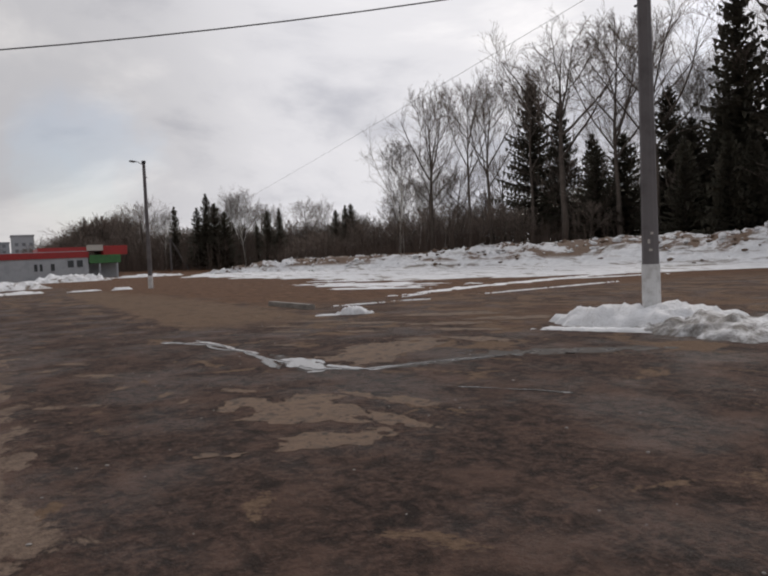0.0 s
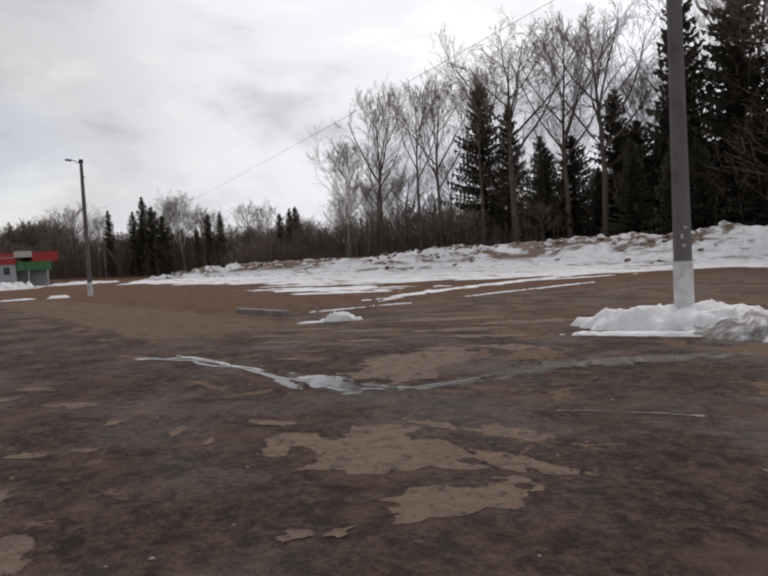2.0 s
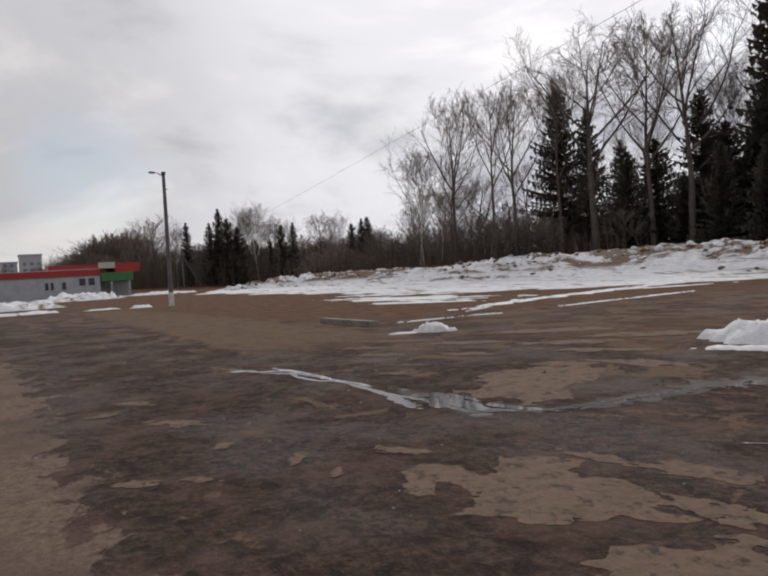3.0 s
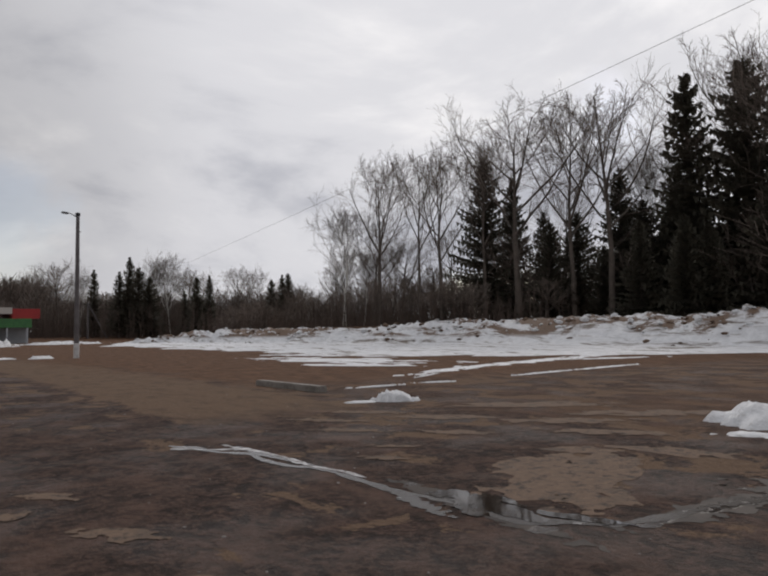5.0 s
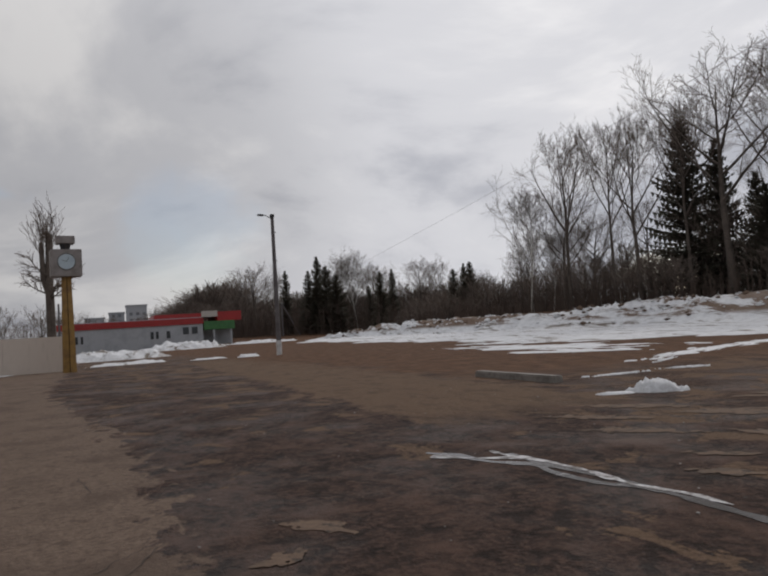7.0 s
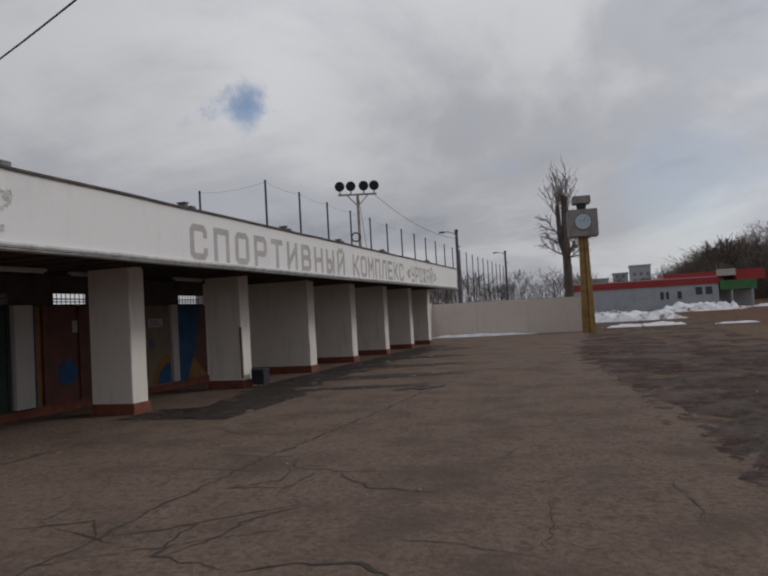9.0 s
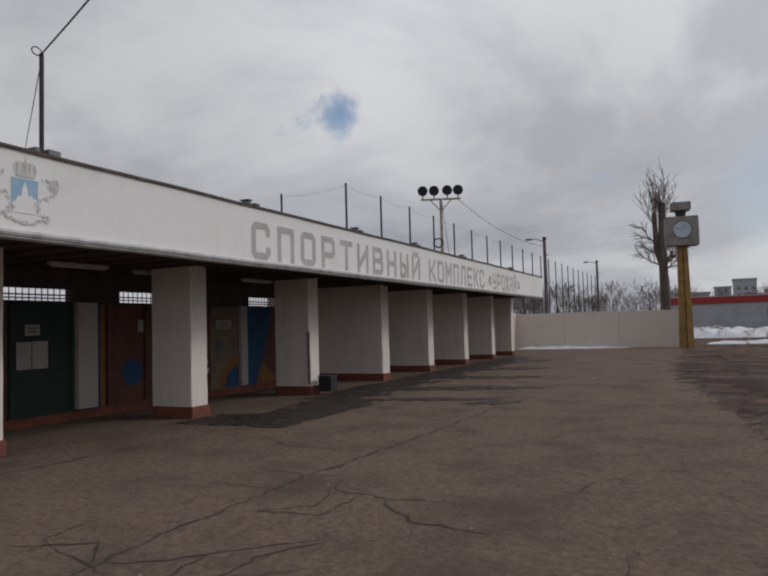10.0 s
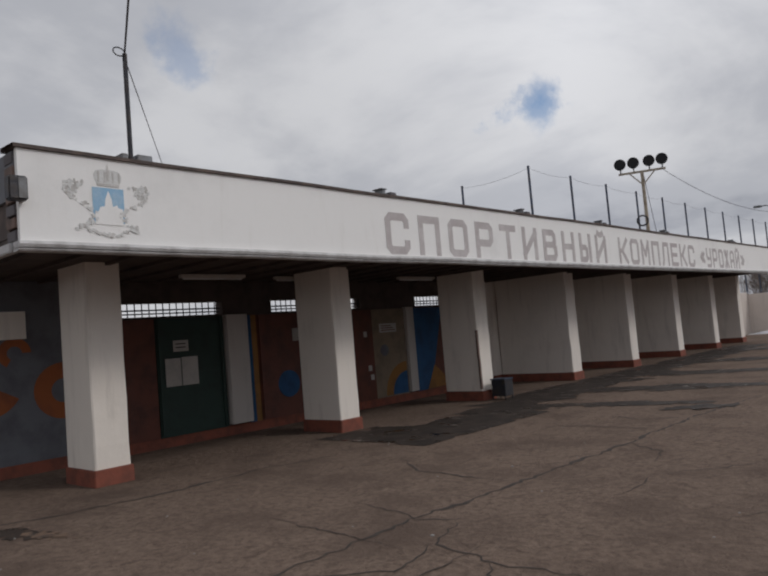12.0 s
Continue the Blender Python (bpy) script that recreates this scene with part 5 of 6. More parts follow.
for a in (0, 180):
    m = Matrix.Rotation(radians(a), 4, "Z")
    yy = 0.45
    d = part("dial", tubes(((0, -yy - 0.004, 6.16), (0, -yy - 0.03, 6.16), 0.44), n=32), M["dial"], tower, "pale round clock dial", m=m)
    bm = bmesh.new()
    for k in range(32):
        t0, t1 = (2 * math.pi * j / 32 for j in (k, k + 1))
        tube(bm, (0.45 * math.cos(t0), -yy - 0.02, 6.16 + 0.45 * math.sin(t0)), (0.45 * math.cos(t1), -yy - 0.02, 6.16 + 0.45 * math.sin(t1)), 0.03, n=5)
    part("dial_rim", bm, M["grey_steel"], d)
    part("hand", tubes(((0, -yy - 0.04, 6.16), (0.12, -yy - 0.04, 6.4), 0.012), n=4), M["dark_steel"], d)
    part("hand", tubes(((0, -yy - 0.045, 6.16), (-0.28, -yy - 0.045, 6.26), 0.010), n=4), M["dark_steel"], d)
part("neck", tubes(((0, 0, 6.862), (0, 0, 7.2), 0.24, 0.30), n=10), M["dark_steel"], tower)
part("cap", boxes((-0.48, 0.48, -0.4, 0.4, 7.19, 7.62), bevel=0.03), M["clock_box"], tower)

# the boundary wall: panels between piers, and a cap
wall = thing("boundary_wall", "low beige plastered boundary wall", "wall", kind="structure")
xs = list(np.arange(-5.2, 7.3, 3.1))
for k, x in enumerate(xs):
    x1 = min(x + 3.09, 7.35)
    part("wall_panel", boxes((x, x1, 31.0, 31.2, -0.1, 2.05 + 0.012 * ((k * 7) % 3)), bevel=0.01), M["wall"], wall)
part("return_panel", boxes((-5.4, -5.2, 23.3, 31.2, -0.1, 2.1)), M["wall"], wall)
single("side_wall", boxes((-1.95, -1.8, 23.2, 30.99, -0.1, 2.15)), M["wall"], "beige plastered wall beside the pavilion", "wall", kind="structure")

# the stadium fence: tall posts with slack wire
fence_posts = []
post = None
for k in range(22):
    y = 16.3 + 3.62 * k
    if post is None:
        post = thing("fence_post", "tall thin blue-grey steel fence post", "fence post", "tall posts of the stadium fence", at=(-5.5, y, 0))
        part("shaft", tubes(((0, 0, -0.2), (0, 0, 7.85), 0.055, 0.05), n=8), M["blue_steel"], post)
        part("cap", tubes(((0, 0, 7.852), (0, 0, 7.89), 0.062, 0.05), n=8), M["blue_steel"], post)
    else:
        copy_thing(post, pose(-5.5, y, 0))
for x in (-9.1, -12.7):
    copy_thing(post, pose(x, 16.7, -0.05))
for k in range(13):
    y = 16.3 + 3.62 * k
    wire("fence_wire", (-5.5, y, 7.8), (-5.5, y + 3.62, 7.8), 0.10, 0.005, "slack wire between two fence posts")
wire("fence_wire", (-9.1, 16.7, 7.75), (-5.5, 16.3, 7.8), 0.14, 0.005, "slack wire between two fence posts")

fm = thing("floodlight_mast", "cream steel floodlight mast with four round lamps", "floodlight mast", at=(-3.95, 24.2, 0), turn=20)
part("pole", tubes(((0, 0, -0.2), (0, 0, 8.25), 0.10, 0.075), n=10), M["cream_steel"], fm)
part("crossbar", boxes((-1.05, 1.05, -0.05, 0.05, 8.2, 8.29)), M["cream_steel"], fm)
for s in (-1, 1):
    part("brace", tubes(((0, 0, 7.6), (s * 0.55, 0, 8.2), 0.03), n=6), M["cream_steel"], fm)
part("hoop", tubes(*[((0.24 * math.cos(a) - 0.2, -0.1, 5.9 + 0.24 * math.sin(a)), (0.24 * math.cos(a + 0.45) - 0.2, -0.1, 5.9 + 0.24 * math.sin(a + 0.45)), 0.04) for a in np.arange(0, 6.28, 0.449)], n=6), M["dark_steel"], fm)
for x in (-0.95, -0.35, 0.35, 0.92):
    lp = part("floodlight", tubes(((x, -0.18, 8.68), (x, 0.02, 8.72), 0.27, 0.27), ((x, 0.02, 8.72), (x, 0.22, 8.75), 0.27, 0.10), n=16), M["dark_steel"], fm, "round black floodlight")
    part("glass", tubes(((x, -0.182, 8.68), (x, -0.20, 8.676), 0.235), n=16), M["glass"], lp)
    part("yoke", tubes(((x, 0, 8.28), (x, 0, 8.5), 0.03), n=6), M["dark_steel"], lp)
wire("cable", (-3.9, 24.2, 8.2), (-3.6, 24.6, 4.2), 0.0, 0.012, "thin cable down a floodlight mast")
wire("cable", (-3.0, 24.0, 8.2), (-0.95, 35.9, 6.6), 0.5, 0.012, "thin slack cable to a lamp post")

wire("cable", (1.24, -4.62, Z_TOP + 1.32), (27.11, -17.16, 7.94), 0.98, 0.011, "thick cable from a mast to a post")
wire("cable", (1.24, -4.62, Z_TOP + 1.26), (-12.0, 4.83, Z_TOP + 0.67), 0.0, 0.006, "thin wire from a mast back over the roof")
wire("cable", (21.97, -11.42, 7.5), (37.7, 101.8, 6.3), 0.4, 0.005, "long slack power line")
wire("cable", (21.97, -11.42, 7.5), (40.0, -70.0, 7.5), 0.8, 0.010, "long slack power line")


def build_shop():
    """A long low shop with a red band, pale walls and a green porch."""
    y = 87.0
    shop = thing("shop", "long low pale shop with a red band and green porch", "shop", at=(0, y, 0.3))
    part("wall", boxes((4.0, 22.6, 0, 14, -0.5, 3.0)), M["white_clad"], shop)
    part("band", boxes((3.9, 22.7, -0.15, 14, 3.0, 3.85)), M["red_metal"], shop, "red painted cladding band")
    part("roof", boxes((4.1, 22.5, 0.05, 13.8, 3.852, 3.95)), M["tower_block"], shop)
    part("upper_band", boxes((16.2, 27.5, 1.5, 13, 3.955, 4.55)), M["red_metal"], shop, "red painted cladding band")
    part("sign", boxes((22.4, 24.6, -0.6, -0.4, 3.9, 4.75)), M["paper"], shop, "blank pale sign board")
    part("porch", boxes((22.72, 27.0, -0.3, 10, 2.1, 3.3)), M["green_clad"], shop, "green porch")
    part("porch_wall", boxes((22.72, 27.0, 3.0, 10, -0.5, 2.09)), M["white_clad"], shop)
    part("side_band", boxes((24.7, 28.0, -0.2, 10, 3.302, 4.6)), M["red_metal"], shop)
    for x in (24.0, 26.4):
        part("post", boxes((x, x + 0.2, -0.2, 0.0, -0.5, 2.09)), M["white_clad"], shop)
    for x, z, w in ((6.0, 1.1, 0.45), (6.7, 1.1, 0.4), (15.5, 1.2, 0.5), (16.2, 1.2, 0.45), (17.6, 1.2, 0.6), (19.8, 1.6, 0.9), (21.0, 1.6, 0.9)):
        win = part("window", boxes((x, x + w, -0.06, 0.02, z, z + 1.1)), M["white_clad"], shop)
        part("pane", boxes((x + 0.05, x + w - 0.05, -0.075, -0.062, z + 0.06, z + 1.04)), M["glass"], win)
    for x in np.arange(4.6, 22.5, 1.2):
        part("seam", boxes((x, x + 0.04, -0.03, -0.002, -0.3, 2.99)), M["tower_block"], shop)
    part("annex", boxes((-4.0, 3.85, 1.5, 10, -0.5, 2.4)), M["brick"], shop, "low brick annex")


build_shop()
for x, y, w, h in ((20.5, 330, 9, 17.5), (13, 345, 7, 15), (2, 350, 9, 13)):
    b = thing("apartment_block", "distant grey apartment block", "apartment block", "distant blocks", at=(x, y, 0))
    part("wall", boxes((0, w, 0, 12, -1, h)), M["tower_block"], b)
    part("roof", boxes((-0.3, w + 0.3, -0.3, 12.3, h + 0.002, h + 0.6)), M["tower_block"], b)
    for z in np.arange(1.5, h - 1.5, 2.9):
        for xx in np.arange(1.2, w - 1.5, 2.9):
            part("window", boxes((xx, xx + 1.4, -0.05, 0.05, z, z + 1.4)), M["far_window"], b)
# rubble beside the yard, like a kerb left lying
kerb = single("kerb_stone", boxes((-1.7, 1.7, -0.13, 0.13, -0.03, 0.16), bevel=0.03), M["concrete_block"], "loose grey concrete kerb lying on the dirt", "kerb stone")
kerb.matrix_world = pose(18.75, 1.1, 0.0, 0, 0, 92)

# ---- trees ----


def tube_rows(V, F, pts, radii, n):
    """Adds a bent tapering tube to vertex and face lists."""
    base = len(V)
    for i, p in enumerate(pts):
        d = (pts[min(i + 1, len(pts) - 1)] - pts[max(i - 1, 0)]).normalized()
        a = d.orthogonal().normalized()
        b = d.cross(a)
        for k in range(n):
            t = 2 * math.pi * k / n
            V.append(p + radii[i] * (math.cos(t) * a + math.sin(t) * b))
    for i in range(len(pts) - 1):
        for k in range(n):
            F.append((base + i * n + k, base + i * n + (k + 1) % n, base + (i + 1) * n + (k + 1) % n, base + (i + 1) * n + k))


def limb(rng, wood, twig, p, d, length, r, level, top, droop, lite=False):
    """One branch with its side branches; the last levels go into the twig mesh."""
    steps = (0, 3, 2, 1, 1)[level] if lite else (0, 7, 4, 2, 1)[level]
    thin = (0, 0.03, 0.022, 0.017, 0.014)[level] if lite else (0, 0.03, 0.016, 0.010, 0.007)[level]
    up = (0, 0.09, 0.05, 0.05 - droop, 0.03 - droop)[level]
    pts, radii = [p.copy()], [r]
    side = []
    for s in range(steps):
        d = (d + Vector((rng.gauss(0, 0.075), rng.gauss(0, 0.075), up + rng.gauss(0, 0.05)))).normalized()
        p = p + d * length / steps
        f = (s + 1) / steps
        pts.append(p.copy())
        radii.append(max(r * (1 - 0.80 * f), thin))
        side.append((d.copy(), radii[-1]))
    V, F = twig if level >= 2 else wood
    tube_rows(V, F, pts, radii, 5 if level <= 1 and not lite else 3)
    if level >= top:
        return
    count = (0, 8, 6, 4)[level] if not lite else (0, 8, 5, 4)[level]
    for k in range(count):
        f = (0.22 if level == 1 else 0.12) + (0.78 if level == 1 else 0.85) * (k + rng.random()) / count
        i = min(int(f * steps), steps - 1)
        q = pts[i].lerp(pts[i + 1], min(1.0, f * steps - i))
        dd, rr = side[i]
        o = Matrix.Rotation(rng.uniform(0, 2 * math.pi), 3, dd) @ dd.orthogonal().normalized()
        nd = (dd + o * rng.uniform(0.55, 1.1) + Vector((0, 0, 0.14 if level < 3 else 0.12 - 1.6 * droop))).normalized()
        limb(rng, wood, twig, q, nd, length * rng.uniform(0.34, 0.60) * (1.15 - 0.45 * f), max(rr * 0.6, thin), level + 1, top, droop, lite)


def tree_meshes(seed, height, fork, spread, r, droop=0.0, lean=0.0, limbs=9, top=4, mats=("bark", "twig"), lite=False):
    """A bare tree: a slender trunk that thins out into the crown, with limbs that swing upward."""
    rng = random.Random(seed)
    wood, twig = ([], []), ([], [])
    p, d = Vector((0, 0, -0.3)), Vector((lean, 0, 1)).normalized()
    pts, radii = [p.copy()], [r]
    n = 14
    for s in range(n):
        d = (d + Vector((rng.gauss(0, 0.03), rng.gauss(0, 0.03), 0.03))).normalized()
        p = p + d * height * 0.90 / n
        f = (s + 1) / n
        pts.append(p.copy())
        radii.append(r * (1 - 0.93 * f ** 1.1))
    tube_rows(*wood, pts, radii, 4 if lite else 8)
    for k in range(limbs):
        f = fork + (0.95 - fork) * (k + rng.random() * 0.8) / limbs
        i = min(int(f * n), n - 1)
        q = pts[i].lerp(pts[i + 1], f * n - i)
        a = k * 2.4 + rng.uniform(-0.5, 0.5)
        wide = spread * rng.uniform(0.75, 1.25)
        nd = Vector((math.cos(a) * wide, math.sin(a) * wide, 0.8)).normalized()
        reach = height * (1.0 - f) * rng.uniform(0.60, 0.85) + height * 0.09
        limb(rng, wood, twig, q, nd, reach, max(radii[i] * rng.uniform(0.5, 0.75), 0.04), 1, top, droop, lite)
    zmax = max(v.z for v in twig[0])
    for V, _ in (wood, twig):
        for v in V:
            v *= height / zmax
    out = []
    for (V, F), nm, mt in ((wood, "trunk", mats[0]), (twig, "crown", mats[1])):
        me = bpy.data.meshes.new(nm)
        me.from_pydata(V, [], F)
        me.materials.append(M[mt])
        me.polygons.foreach_set("use_smooth", [True] * len(me.polygons))
        out.append(me)
    return out


def lopped_meshes(seed):
    """A thick trunk cut back at two thirds of its height, with sheaves of upright shoots and a few side boughs."""
    rng = random.Random(seed)
    wood, twig = ([], []), ([], [])
    trunk = [Vector((0, 0, -0.3)), Vector((0.02, 0.04, 2.2)), Vector((-0.05, 0.0, 5.2)), Vector((0.1, 0.05, 8.4))]
    tube_rows(*wood, trunk, [0.36, 0.28, 0.25, 0.20], 9)
    second = [Vector((0.0, 0.0, 4.4)), Vector((-0.32, 0.15, 5.6)), Vector((-0.36, 0.2, 7.8))]
    tube_rows(*wood, second, [0.20, 0.17, 0.14], 7)
    for line, count in ((trunk[2:], 24), (second[1:], 13)):
        for k in range(count):
            q = line[0].lerp(line[1], rng.uniform(0.25, 1.0) ** 0.6)
            a = rng.uniform(0, 6.28)
            d = Vector((math.cos(a) * 0.36, math.sin(a) * 0.36, 1)).normalized()
            limb(rng, wood, twig, q, d, rng.uniform(1.0, 2.5), 0.024, 2, 3, -0.06)
    for k in range(9):
        q = trunk[1].lerp(trunk[2], rng.uniform(0.5, 1.3))
        a = 2.4 * k
        limb(rng, wood, twig, q, Vector((math.cos(a), math.sin(a), 0.25)).normalized(), rng.uniform(1.3, 2.4), 0.06, 1, 3, 0.05)
    out = []
    for (V, F), nm, mt in ((wood, "trunk", "bark"), (twig, "crown", "twig")):
        me = bpy.data.meshes.new(nm)
        me.from_pydata(V, [], F)
        me.materials.append(M[mt])
        out.append(me)
    return out


def spruce_meshes(seed, height, radius, bare=0.08):
    rng = random.Random(seed)
    wood, V, F = ([], []), [], []
    tube_rows(*wood, [Vector((0, 0, z)) for z in (-0.3, height * 0.5, height)], [0.028 * height * 0.6, 0.012 * height * 0.6, 0.02], 7)
    z = height * bare
    while z < height * 0.985:
        f = z / height
        reach = radius * (1 - f) ** 0.75 * rng.uniform(0.72, 1.18) + 0.12
        for k in range(rng.randint(6, 8)):
            a = rng.uniform(0, 2 * math.pi)
            L = reach * rng.uniform(0.6, 1.15)
            out = Vector((math.cos(a), math.sin(a), 0))
            side = Vector((-math.sin(a), math.cos(a), 0))
            tilt = -0.30 + 0.75 * f
            prev = Vector((0, 0, z))
            seg = max(3, int(L / 0.42))
            for s in range(seg):
                g = (s + 1) / seg
                c = Vector((0, 0, z)) + out * L * g + Vector((0, 0, L * (tilt * g + 0.25 * g * g)))
                w = (0.24 + 0.26 * L * (1 - g)) * rng.uniform(0.7, 1.4)
                for sg in (-1, 1):
                    tip = prev.lerp(c, 0.9) + side * sg * w + Vector((0, 0, -rng.uniform(0.05, 0.35) * w - 0.05))
                    b = len(V)
                    V += [prev, c, tip]
                    F.append((b, b + 1, b + 2))
                b = len(V)
                V += [prev, c, prev.lerp(c, 0.6) + Vector((rng.uniform(-0.08, 0.08), rng.uniform(-0.08, 0.08), -rng.uniform(0.2, 0.75)))]
                F.append((b, b + 1, b + 2))
                prev = c
        z += height * rng.uniform(0.014, 0.024)
    out = []
    for (v, fc), nm, mt in ((wood, "trunk", "bark"), ((V, F), "crown", "needles")):
        me = bpy.data.meshes.new(nm)
        me.from_pydata(v, [], fc)
        me.materials.append(M[mt])
        out.append(me)
    return out


def plant(meshes, x, y, scale, turn, label, category, group, tilt=0.0):
    t = thing("tree" if category != "spruce" else "spruce", label, category, group, at=(x, y, ground_z(x, y)), turn=turn)
    t.scale = (scale[0], scale[0], scale[1])
    for me in meshes:
        o = new(me.name.split(".")[0], me)
        o.parent = t
    return t


OAKS = [tree_meshes(11, 22, 0.40, 0.75, 0.30, limbs=13), tree_meshes(12, 22, 0.36, 0.85, 0.32, limbs=13), tree_meshes(13, 22, 0.46, 0.75, 0.29, limbs=12), tree_meshes(14, 22, 0.42, 1.0, 0.33, limbs=13)]
BIRCHES = [tree_meshes(21, 17, 0.30, 0.40, 0.17, 0.16, -0.12, 13, 4, ("birch", "birch_twig")), tree_meshes(22, 17, 0.28, 0.42, 0.16, 0.14, 0.0, 13, 4, ("birch", "birch_twig"))]
SPRUCES = [spruce_meshes(31, 20, 4.6), spruce_meshes(32, 20, 4.0), spruce_meshes(33, 20, 5.2)]

rng = random.Random(5)
# edge of the wood, from the birch along the bank: place, height, breadth, shape
for x, y, h, w, k in ((56.94, 49.0, 20.2, 0.95, 0), (59.3, 44.6, 21.4, 0.8, 2), (60.6, 42.2, 21.4, 0.85, 1), (63.7, 38.5, 22.0, 0.85, 2), (65.0, 35.0, 24.8, 1.2, 3), (67.95, 29.9, 24.6, 0.95, 0), (69.3, 26.4, 25.0, 1.1, 3),
                      (74.9, 9.7, 27, 1.2, 1), (74.8, 4.9, 26, 1.1, 0), (64.0, 53.5, 12, 1.3, 1), (66.5, 47.0, 13, 1.3, 2), (71.5, 41.5, 13, 1.3, 0), (72.0, 34.5, 17, 1.0, 1), (78.0, 22.0, 22, 1.0, 2),
                      (79.0, 12.0, 27, 1.1, 3), (82.0, 17.5, 32, 1.1, 1), (62.0, 58.0, 10, 1.0, 0), (60.0, 63.0, 10, 1.0, 3), (77.0, -2.0, 26, 1.1, 2), (75.0, -9.0, 26, 1.1, 1), (58.5, 51.5, 13.5, 1.1, 1)):
    s = h / 22
    plant(OAKS[k], x, y, (s * w, s), rng.uniform(0, 360), "tall bare deciduous tree with grey branches at the wood edge", "tree", "bare trees of the wood")
plant(BIRCHES[0], 55.7, 54.8, (1.0, 1.0), 130, "leaning bare birch with a white trunk", "birch", "birches")
for x, y, h in ((59.5, 60.0, 12), (58.0, 53.6, 10), (65.0, 57.0, 12), (77.2, 27.1, 20)):
    plant(BIRCHES[1], x, y, (h / 17, h / 17), rng.uniform(0, 360), "bare birch with fine pale twigs", "birch", "birches")
# taller crowns standing out of the far row: place, height of the top, breadth, shape
for x, y, top, w, k in ((35.2, 112.0, 14.5, 1.3, 3), (32.6, 114.0, 13.0, 1.2, 1), (54.7, 102.2, 13.3, 1.1, 1), (59.0, 91.7, 13.0, 1.15, 3), (63.0, 92.5, 12.0, 1.1, 0), (57.0, 104.0, 12.4, 1.2, 2), (52.6, 106.0, 12.6, 1.1, 0), (66.5, 88.0, 10.5, 1.2, 1)):
    s = (top - ground_z(x, y)) / 22
    plant(OAKS[k], x, y, (s * w, s), rng.uniform(0, 360), "bare round-crowned tree in the far row", "tree", "bare trees of the wood")
for x, y, top in ((49.4, 106.2, 15.3), (51.6, 103.3, 16.3), (48.0, 107.0, 13.4), (39.0, 112.0, 13.0)):
    s = (top - ground_z(x, y)) / 17
    plant(BIRCHES[1], x, y, (s, s), rng.uniform(0, 360), "bare birch with fine pale twigs", "birch", "birches")
for x, y, h, w in ((66.2, 41.0, 19.4, 1.0), (68.4, 38.7, 16.8, 0.95), (70.6, 36.1, 12.8, 0.9), (74.0, 28.4, 16.8, 1.1), (75.8, 21.6, 25.4, 1.1), (77.3, 16.4, 25.8, 1.15), (83.4, 10.3, 17, 1.1),
                   (39.6, 105.9, 11.4, 0.75), (42.6, 102.0, 11.0, 0.95), (44.7, 103.5, 13.6, 0.8), (45.2, 100.2, 11.8, 0.95), (46.5, 98.8, 10.2, 1.0), (43.8, 101.0, 9.8, 1.1), (52.8, 94.4, 10.2, 0.8), (54.7, 93.6, 10.4, 0.75),
                   (59.3, 80.4, 8.8, 0.8), (59.8, 77.9, 9.3, 0.75), (60.6, 77.5, 9.5, 0.75), (51.4, 96.0, 7.8, 0.9),
                   (68.0, 33.0, 11, 1.1), (70.0, 31.0, 12, 1.2), (74.5, 26.0, 13, 1.2), (76.0, 23.0, 15, 1.3), (80.0, 18.0, 18, 1.3), (79.0, 8.0, 15, 1.3), (80.5, 3.0, 16, 1.3), (81.0, -3.0, 20, 1.1),
                   (78.0, 13.0, 17, 1.3), (82.0, 25.0, 17, 1.3), (79.0, 30.0, 13, 1.2), (76.0, -6.0, 21, 1.3), (74.0, -13.0, 22, 1.3), (84.0, 0.0, 17, 1.3), (70.0, 23.5, 10, 1.1), (73.0, 12.5, 12, 1.2), (75.0, 1.0, 13, 1.2), (71.5, 17.5, 9, 1.3), (72.0, 7.5, 10, 1.3), (72.5, -3.5, 11, 1.3), (70.5, 28.0, 8, 1.3)):
    s = h / 20
    plant(rng.choice(SPRUCES), x, y, (s * w * (1.3 if h < 15 else 1.1), s), rng.uniform(0, 360), "dark green spruce with drooping branches", "spruce", "spruces of the wood")

# the lopped tree behind the clock tower
plant(lopped_meshes(41), 6.35, 36.2, (1.05, 1.05), 40, "lopped bare tree with upright shoots behind the wall", "tree", "lopped tree")


def far_wood(name, rows, label, sources, mat_list):
    """Many far trees joined in one mesh."""
    V, F, MI = [], [], []
    n0 = 0
    for x, y, h, w, k in rows:
        a = rng.uniform(0, 6.28)
        for me in sources[k]:
            co = np.empty(len(me.vertices) * 3)
            me.vertices.foreach_get("co", co)
            co = co.reshape(-1, 3)
            base = max(co[:, 2].max(), 1)
            s = h / base
            c, sn = math.cos(a) * s * w, math.sin(a) * s * w
            P = np.stack([co[:, 0] * c - co[:, 1] * sn + x, co[:, 0] * sn + co[:, 1] * c + y, co[:, 2] * s + ground_z(x, y)], 1)
            V.append(P)
            mi = mat_list.index(me.materials[0].name)
            for p in me.polygons:
                F.append([v + n0 for v in p.vertices])
                MI.append(mi)
            n0 += len(P)
    me = bpy.data.meshes.new(name)
    me.from_pydata(np.concatenate(V), [], F)
    for m in mat_list:
        me.materials.append(bpy.data.materials[m])
    me.polygons.foreach_set("material_index", MI)
    tagged(new(name, me), label, "trees", kind="stuff")


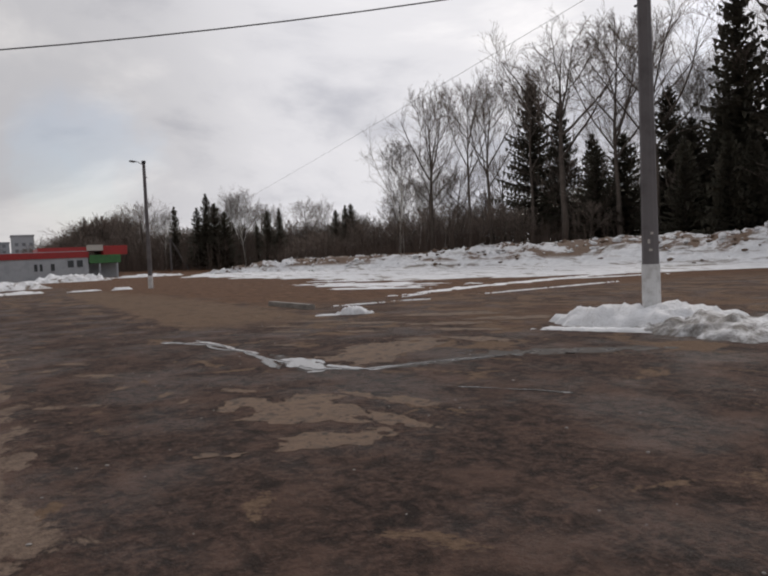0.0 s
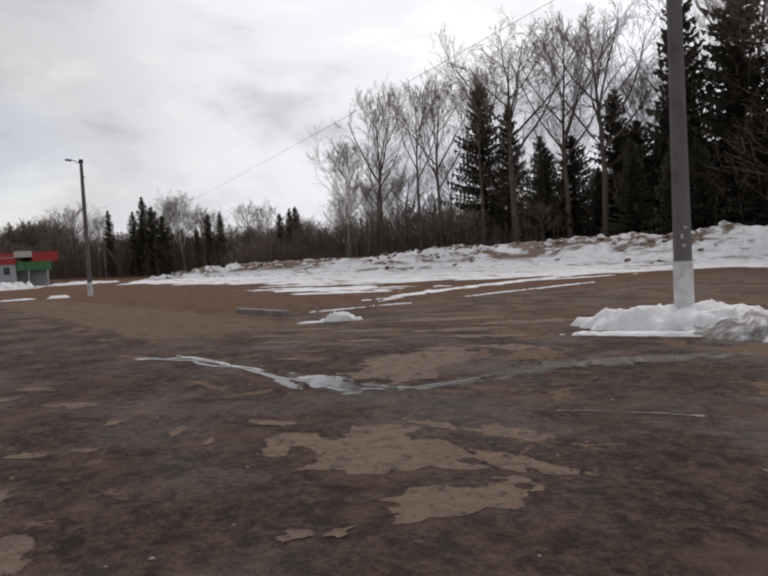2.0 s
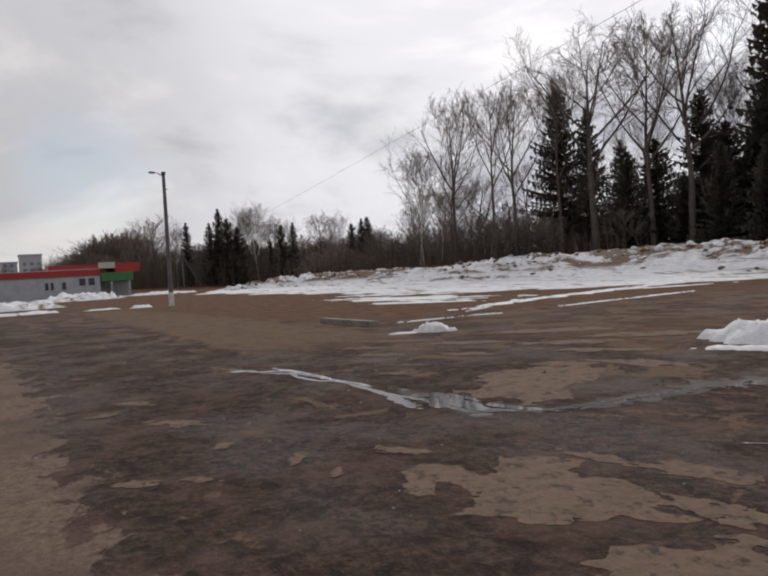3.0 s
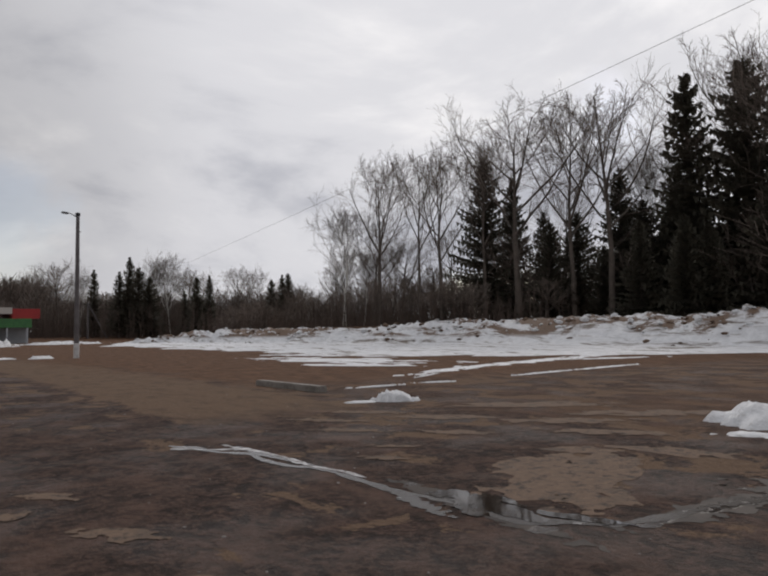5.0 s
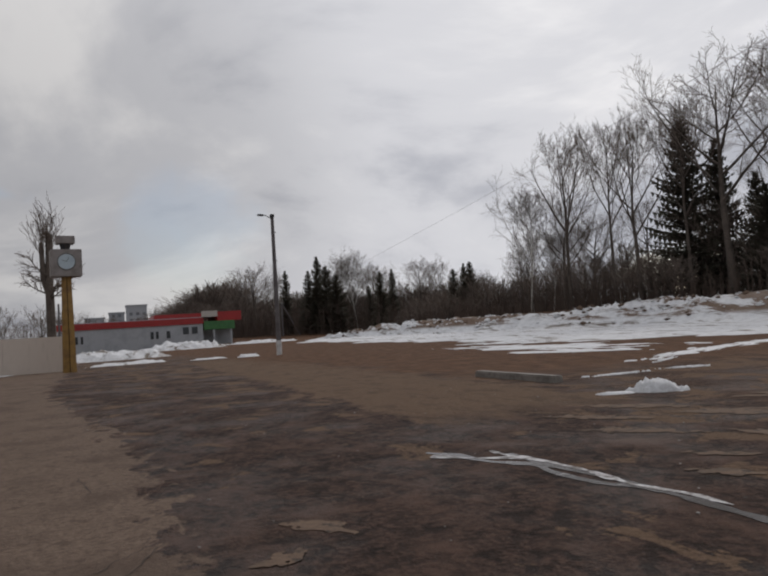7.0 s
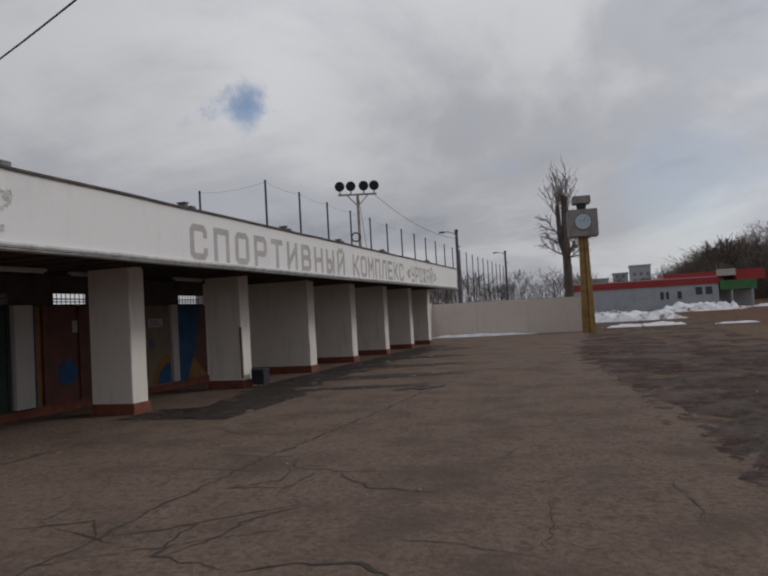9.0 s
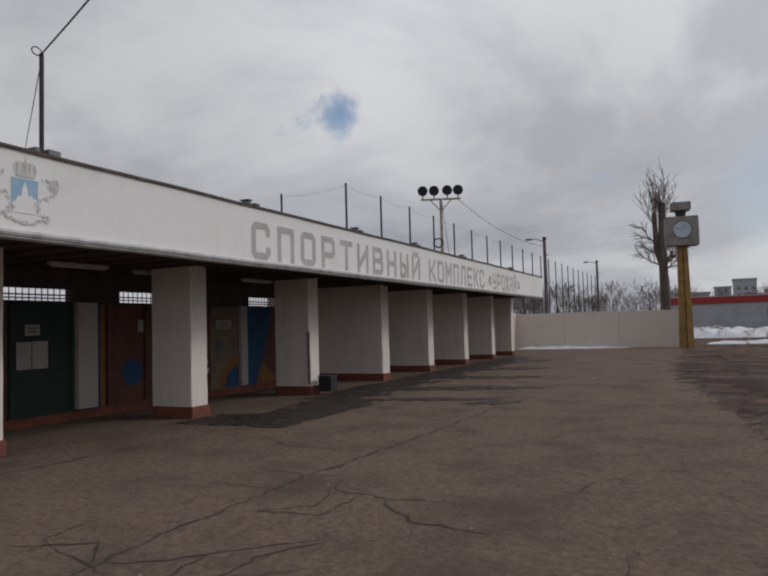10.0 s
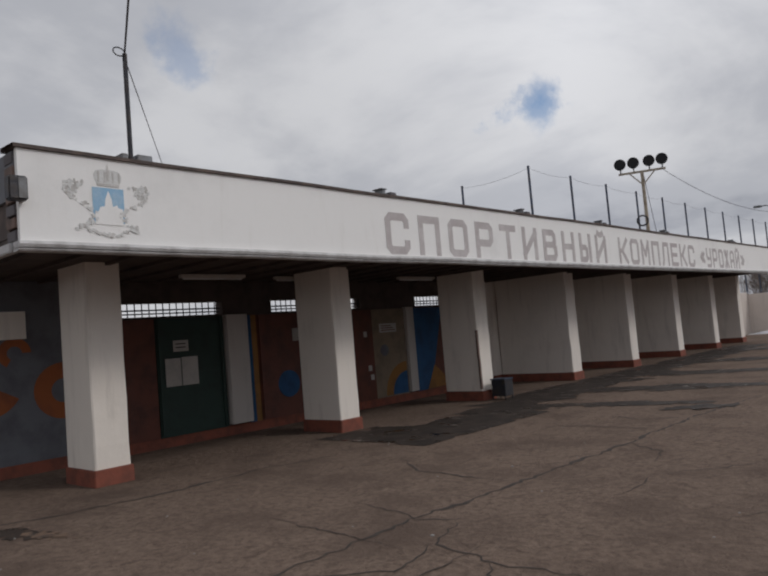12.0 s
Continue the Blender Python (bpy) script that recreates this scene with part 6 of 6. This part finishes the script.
LOW = [tree_meshes(51, 12, 0.22, 0.6, 0.15, 0.02, 0, 10, 3, lite=True), tree_meshes(52, 12, 0.25, 0.55, 0.14, 0.04, 0, 9, 3, lite=True), tree_meshes(53, 12, 0.2, 0.7, 0.15, 0.02, 0, 11, 3, lite=True)]
LOWS = LOW + [spruce_meshes(54, 12, 2.6)] + [tree_meshes(60 + k, 12, 0.12, 0.6, 0.17, 0.03, 0, 10, 2, lite=True) for k in range(3)]
rows = []
for _ in range(90):                       # along the far side, from the shop to the bank
    f = rng.random()
    x, y = 22 + 46 * f + rng.uniform(-3, 3), 135 - 34 * f ** 1.5 + rng.uniform(-6, 14)
    rows.append((x, y, rng.uniform(5.5, 9.0), rng.uniform(1.0, 1.5), rng.choice((0, 1, 2, 0, 1, 2, 3))))
for _ in range(75):                       # depth of the wood behind its edge
    y = rng.uniform(-25, 62)
    x = lerp_line(CREST, y) + rng.uniform(12, 40)
    rows.append((x, y, rng.uniform(8, 13) if y < 40 else rng.uniform(5, 9.5), rng.uniform(1.0, 1.4), rng.choice((0, 1, 2, 3, 3) if y < 40 else (0, 1, 2))))
for _ in range(90):                       # young growth under the edge of the wood
    y = rng.uniform(-20, 76)
    x = lerp_line(CREST, y) + 12 * smooth01((34 - y) / 8) + rng.uniform(5, 20)
    rows.append((x, y, rng.uniform(3, 7), rng.uniform(1.0, 1.6), rng.choice((0, 1, 2))))
for _ in range(34):                       # behind the stadium wall
    rows.append((rng.uniform(-30, 14), rng.uniform(95, 130), rng.uniform(5, 8), rng.uniform(0.9, 1.4), rng.choice((0, 1, 2))))
for _ in range(24):                       # behind the shop
    rows.append((rng.uniform(0, 32), rng.uniform(205, 225), rng.uniform(5, 8), rng.uniform(1.0, 1.5), rng.choice((0, 1, 2))))
for _ in range(46):                       # dark spruces deep in the wood
    y = rng.uniform(-30, 34)
    rows.append((86 + rng.uniform(0, 22), y, rng.uniform(9, 14), rng.uniform(1.0, 1.4), 3))
for _ in range(330):                      # the crowded depth of the wood
    y = rng.uniform(-30, 84)
    rows.append((lerp_line(CREST, y) + rng.uniform(14, 60), y, rng.uniform(6, 11) if y < 40 else rng.uniform(4.5, 8), rng.uniform(1.1, 1.8), rng.choice((4, 5, 6))))
for _ in range(330):                      # the crowded far side
    f = rng.random()
    rows.append((24 + 50 * f + rng.uniform(-4, 4), 138 - 34 * f ** 1.5 + rng.uniform(-22, 20), rng.uniform(4.5, 8), rng.uniform(1.1, 1.8), rng.choice((4, 5, 6))))
for _ in range(46):                       # a fine-twigged copse that swells behind the shop
    f = rng.random()
    rows.append((18 + 21 * f, 136 + rng.uniform(-4, 8), 5.0 + 6.6 * smooth01(f * 1.5) + rng.uniform(-0.8, 0.8), rng.uniform(1.1, 1.5), rng.choice((0, 1, 2))))
far_wood("woodland", rows, "grey-brown bare woodland with dark spruces in the distance", LOWS, ["grey_bark", "brown_twig", "spruce_needles"])


def thicket():
    """Undergrowth: thousands of thin bare stems under the wood edge and along the far side."""
    V, F = [], []
    r2 = random.Random(9)

    def stem(x, y, h, r):
        p = Vector((x, y, ground_z(x, y) - 0.1))
        d = Vector((r2.gauss(0, 0.10), r2.gauss(0, 0.10), 1)).normalized()
        tube_rows(V, F, [p, p + d * h * 0.5, p + d * h + Vector((r2.gauss(0, 0.2), r2.gauss(0, 0.2), 0))], [r, r * 0.7, r * 0.25], 3)
        for _ in range(5):
            q = p + d * h * r2.uniform(0.2, 0.9)
            e = q + Vector((r2.gauss(0, 0.5), r2.gauss(0, 0.5), r2.uniform(0.3, 1.1))) * (h / 5)
            b = len(V)
            s = Vector((r2.gauss(0, 1), r2.gauss(0, 1), 0)).normalized() * r * 0.8
            V.extend((q - s, q + s, e))
            F.append((b, b + 1, b + 2))
    for _ in range(7000):
        y = r2.uniform(-28, 76)
        h = 1.2 + 5.5 * max(0, 0.45 + noise.noise((y * 0.13, 2, 4))) * r2.random()
        stem(lerp_line(CREST, y) + 5 + 11 * smooth01((34 - y) / 8) + r2.uniform(0, 26), y, h, r2.uniform(0.015, 0.05))
    for _ in range(3600):
        f = r2.random()
        stem(20 + 50 * f + r2.uniform(-3, 3), 132 - 34 * f ** 1.5 + r2.uniform(-24, 10), r2.uniform(2, 6.5), r2.uniform(0.025, 0.055))
    for _ in range(1500):
        stem(r2.uniform(58, 84), r2.uniform(66, 92), r2.uniform(2, 6), r2.uniform(0.025, 0.05))
    for _ in range(500):
        stem(r2.uniform(-25, 6), r2.uniform(85, 110), r2.uniform(2, 5), r2.uniform(0.025, 0.05))
    me = bpy.data.meshes.new("thicket")
    me.from_pydata(V, [], F)
    me.materials.append(M["thicket"])
    tagged(new("thicket", me), "dense brown bare undergrowth below the trees", "thicket", kind="stuff")


thicket()
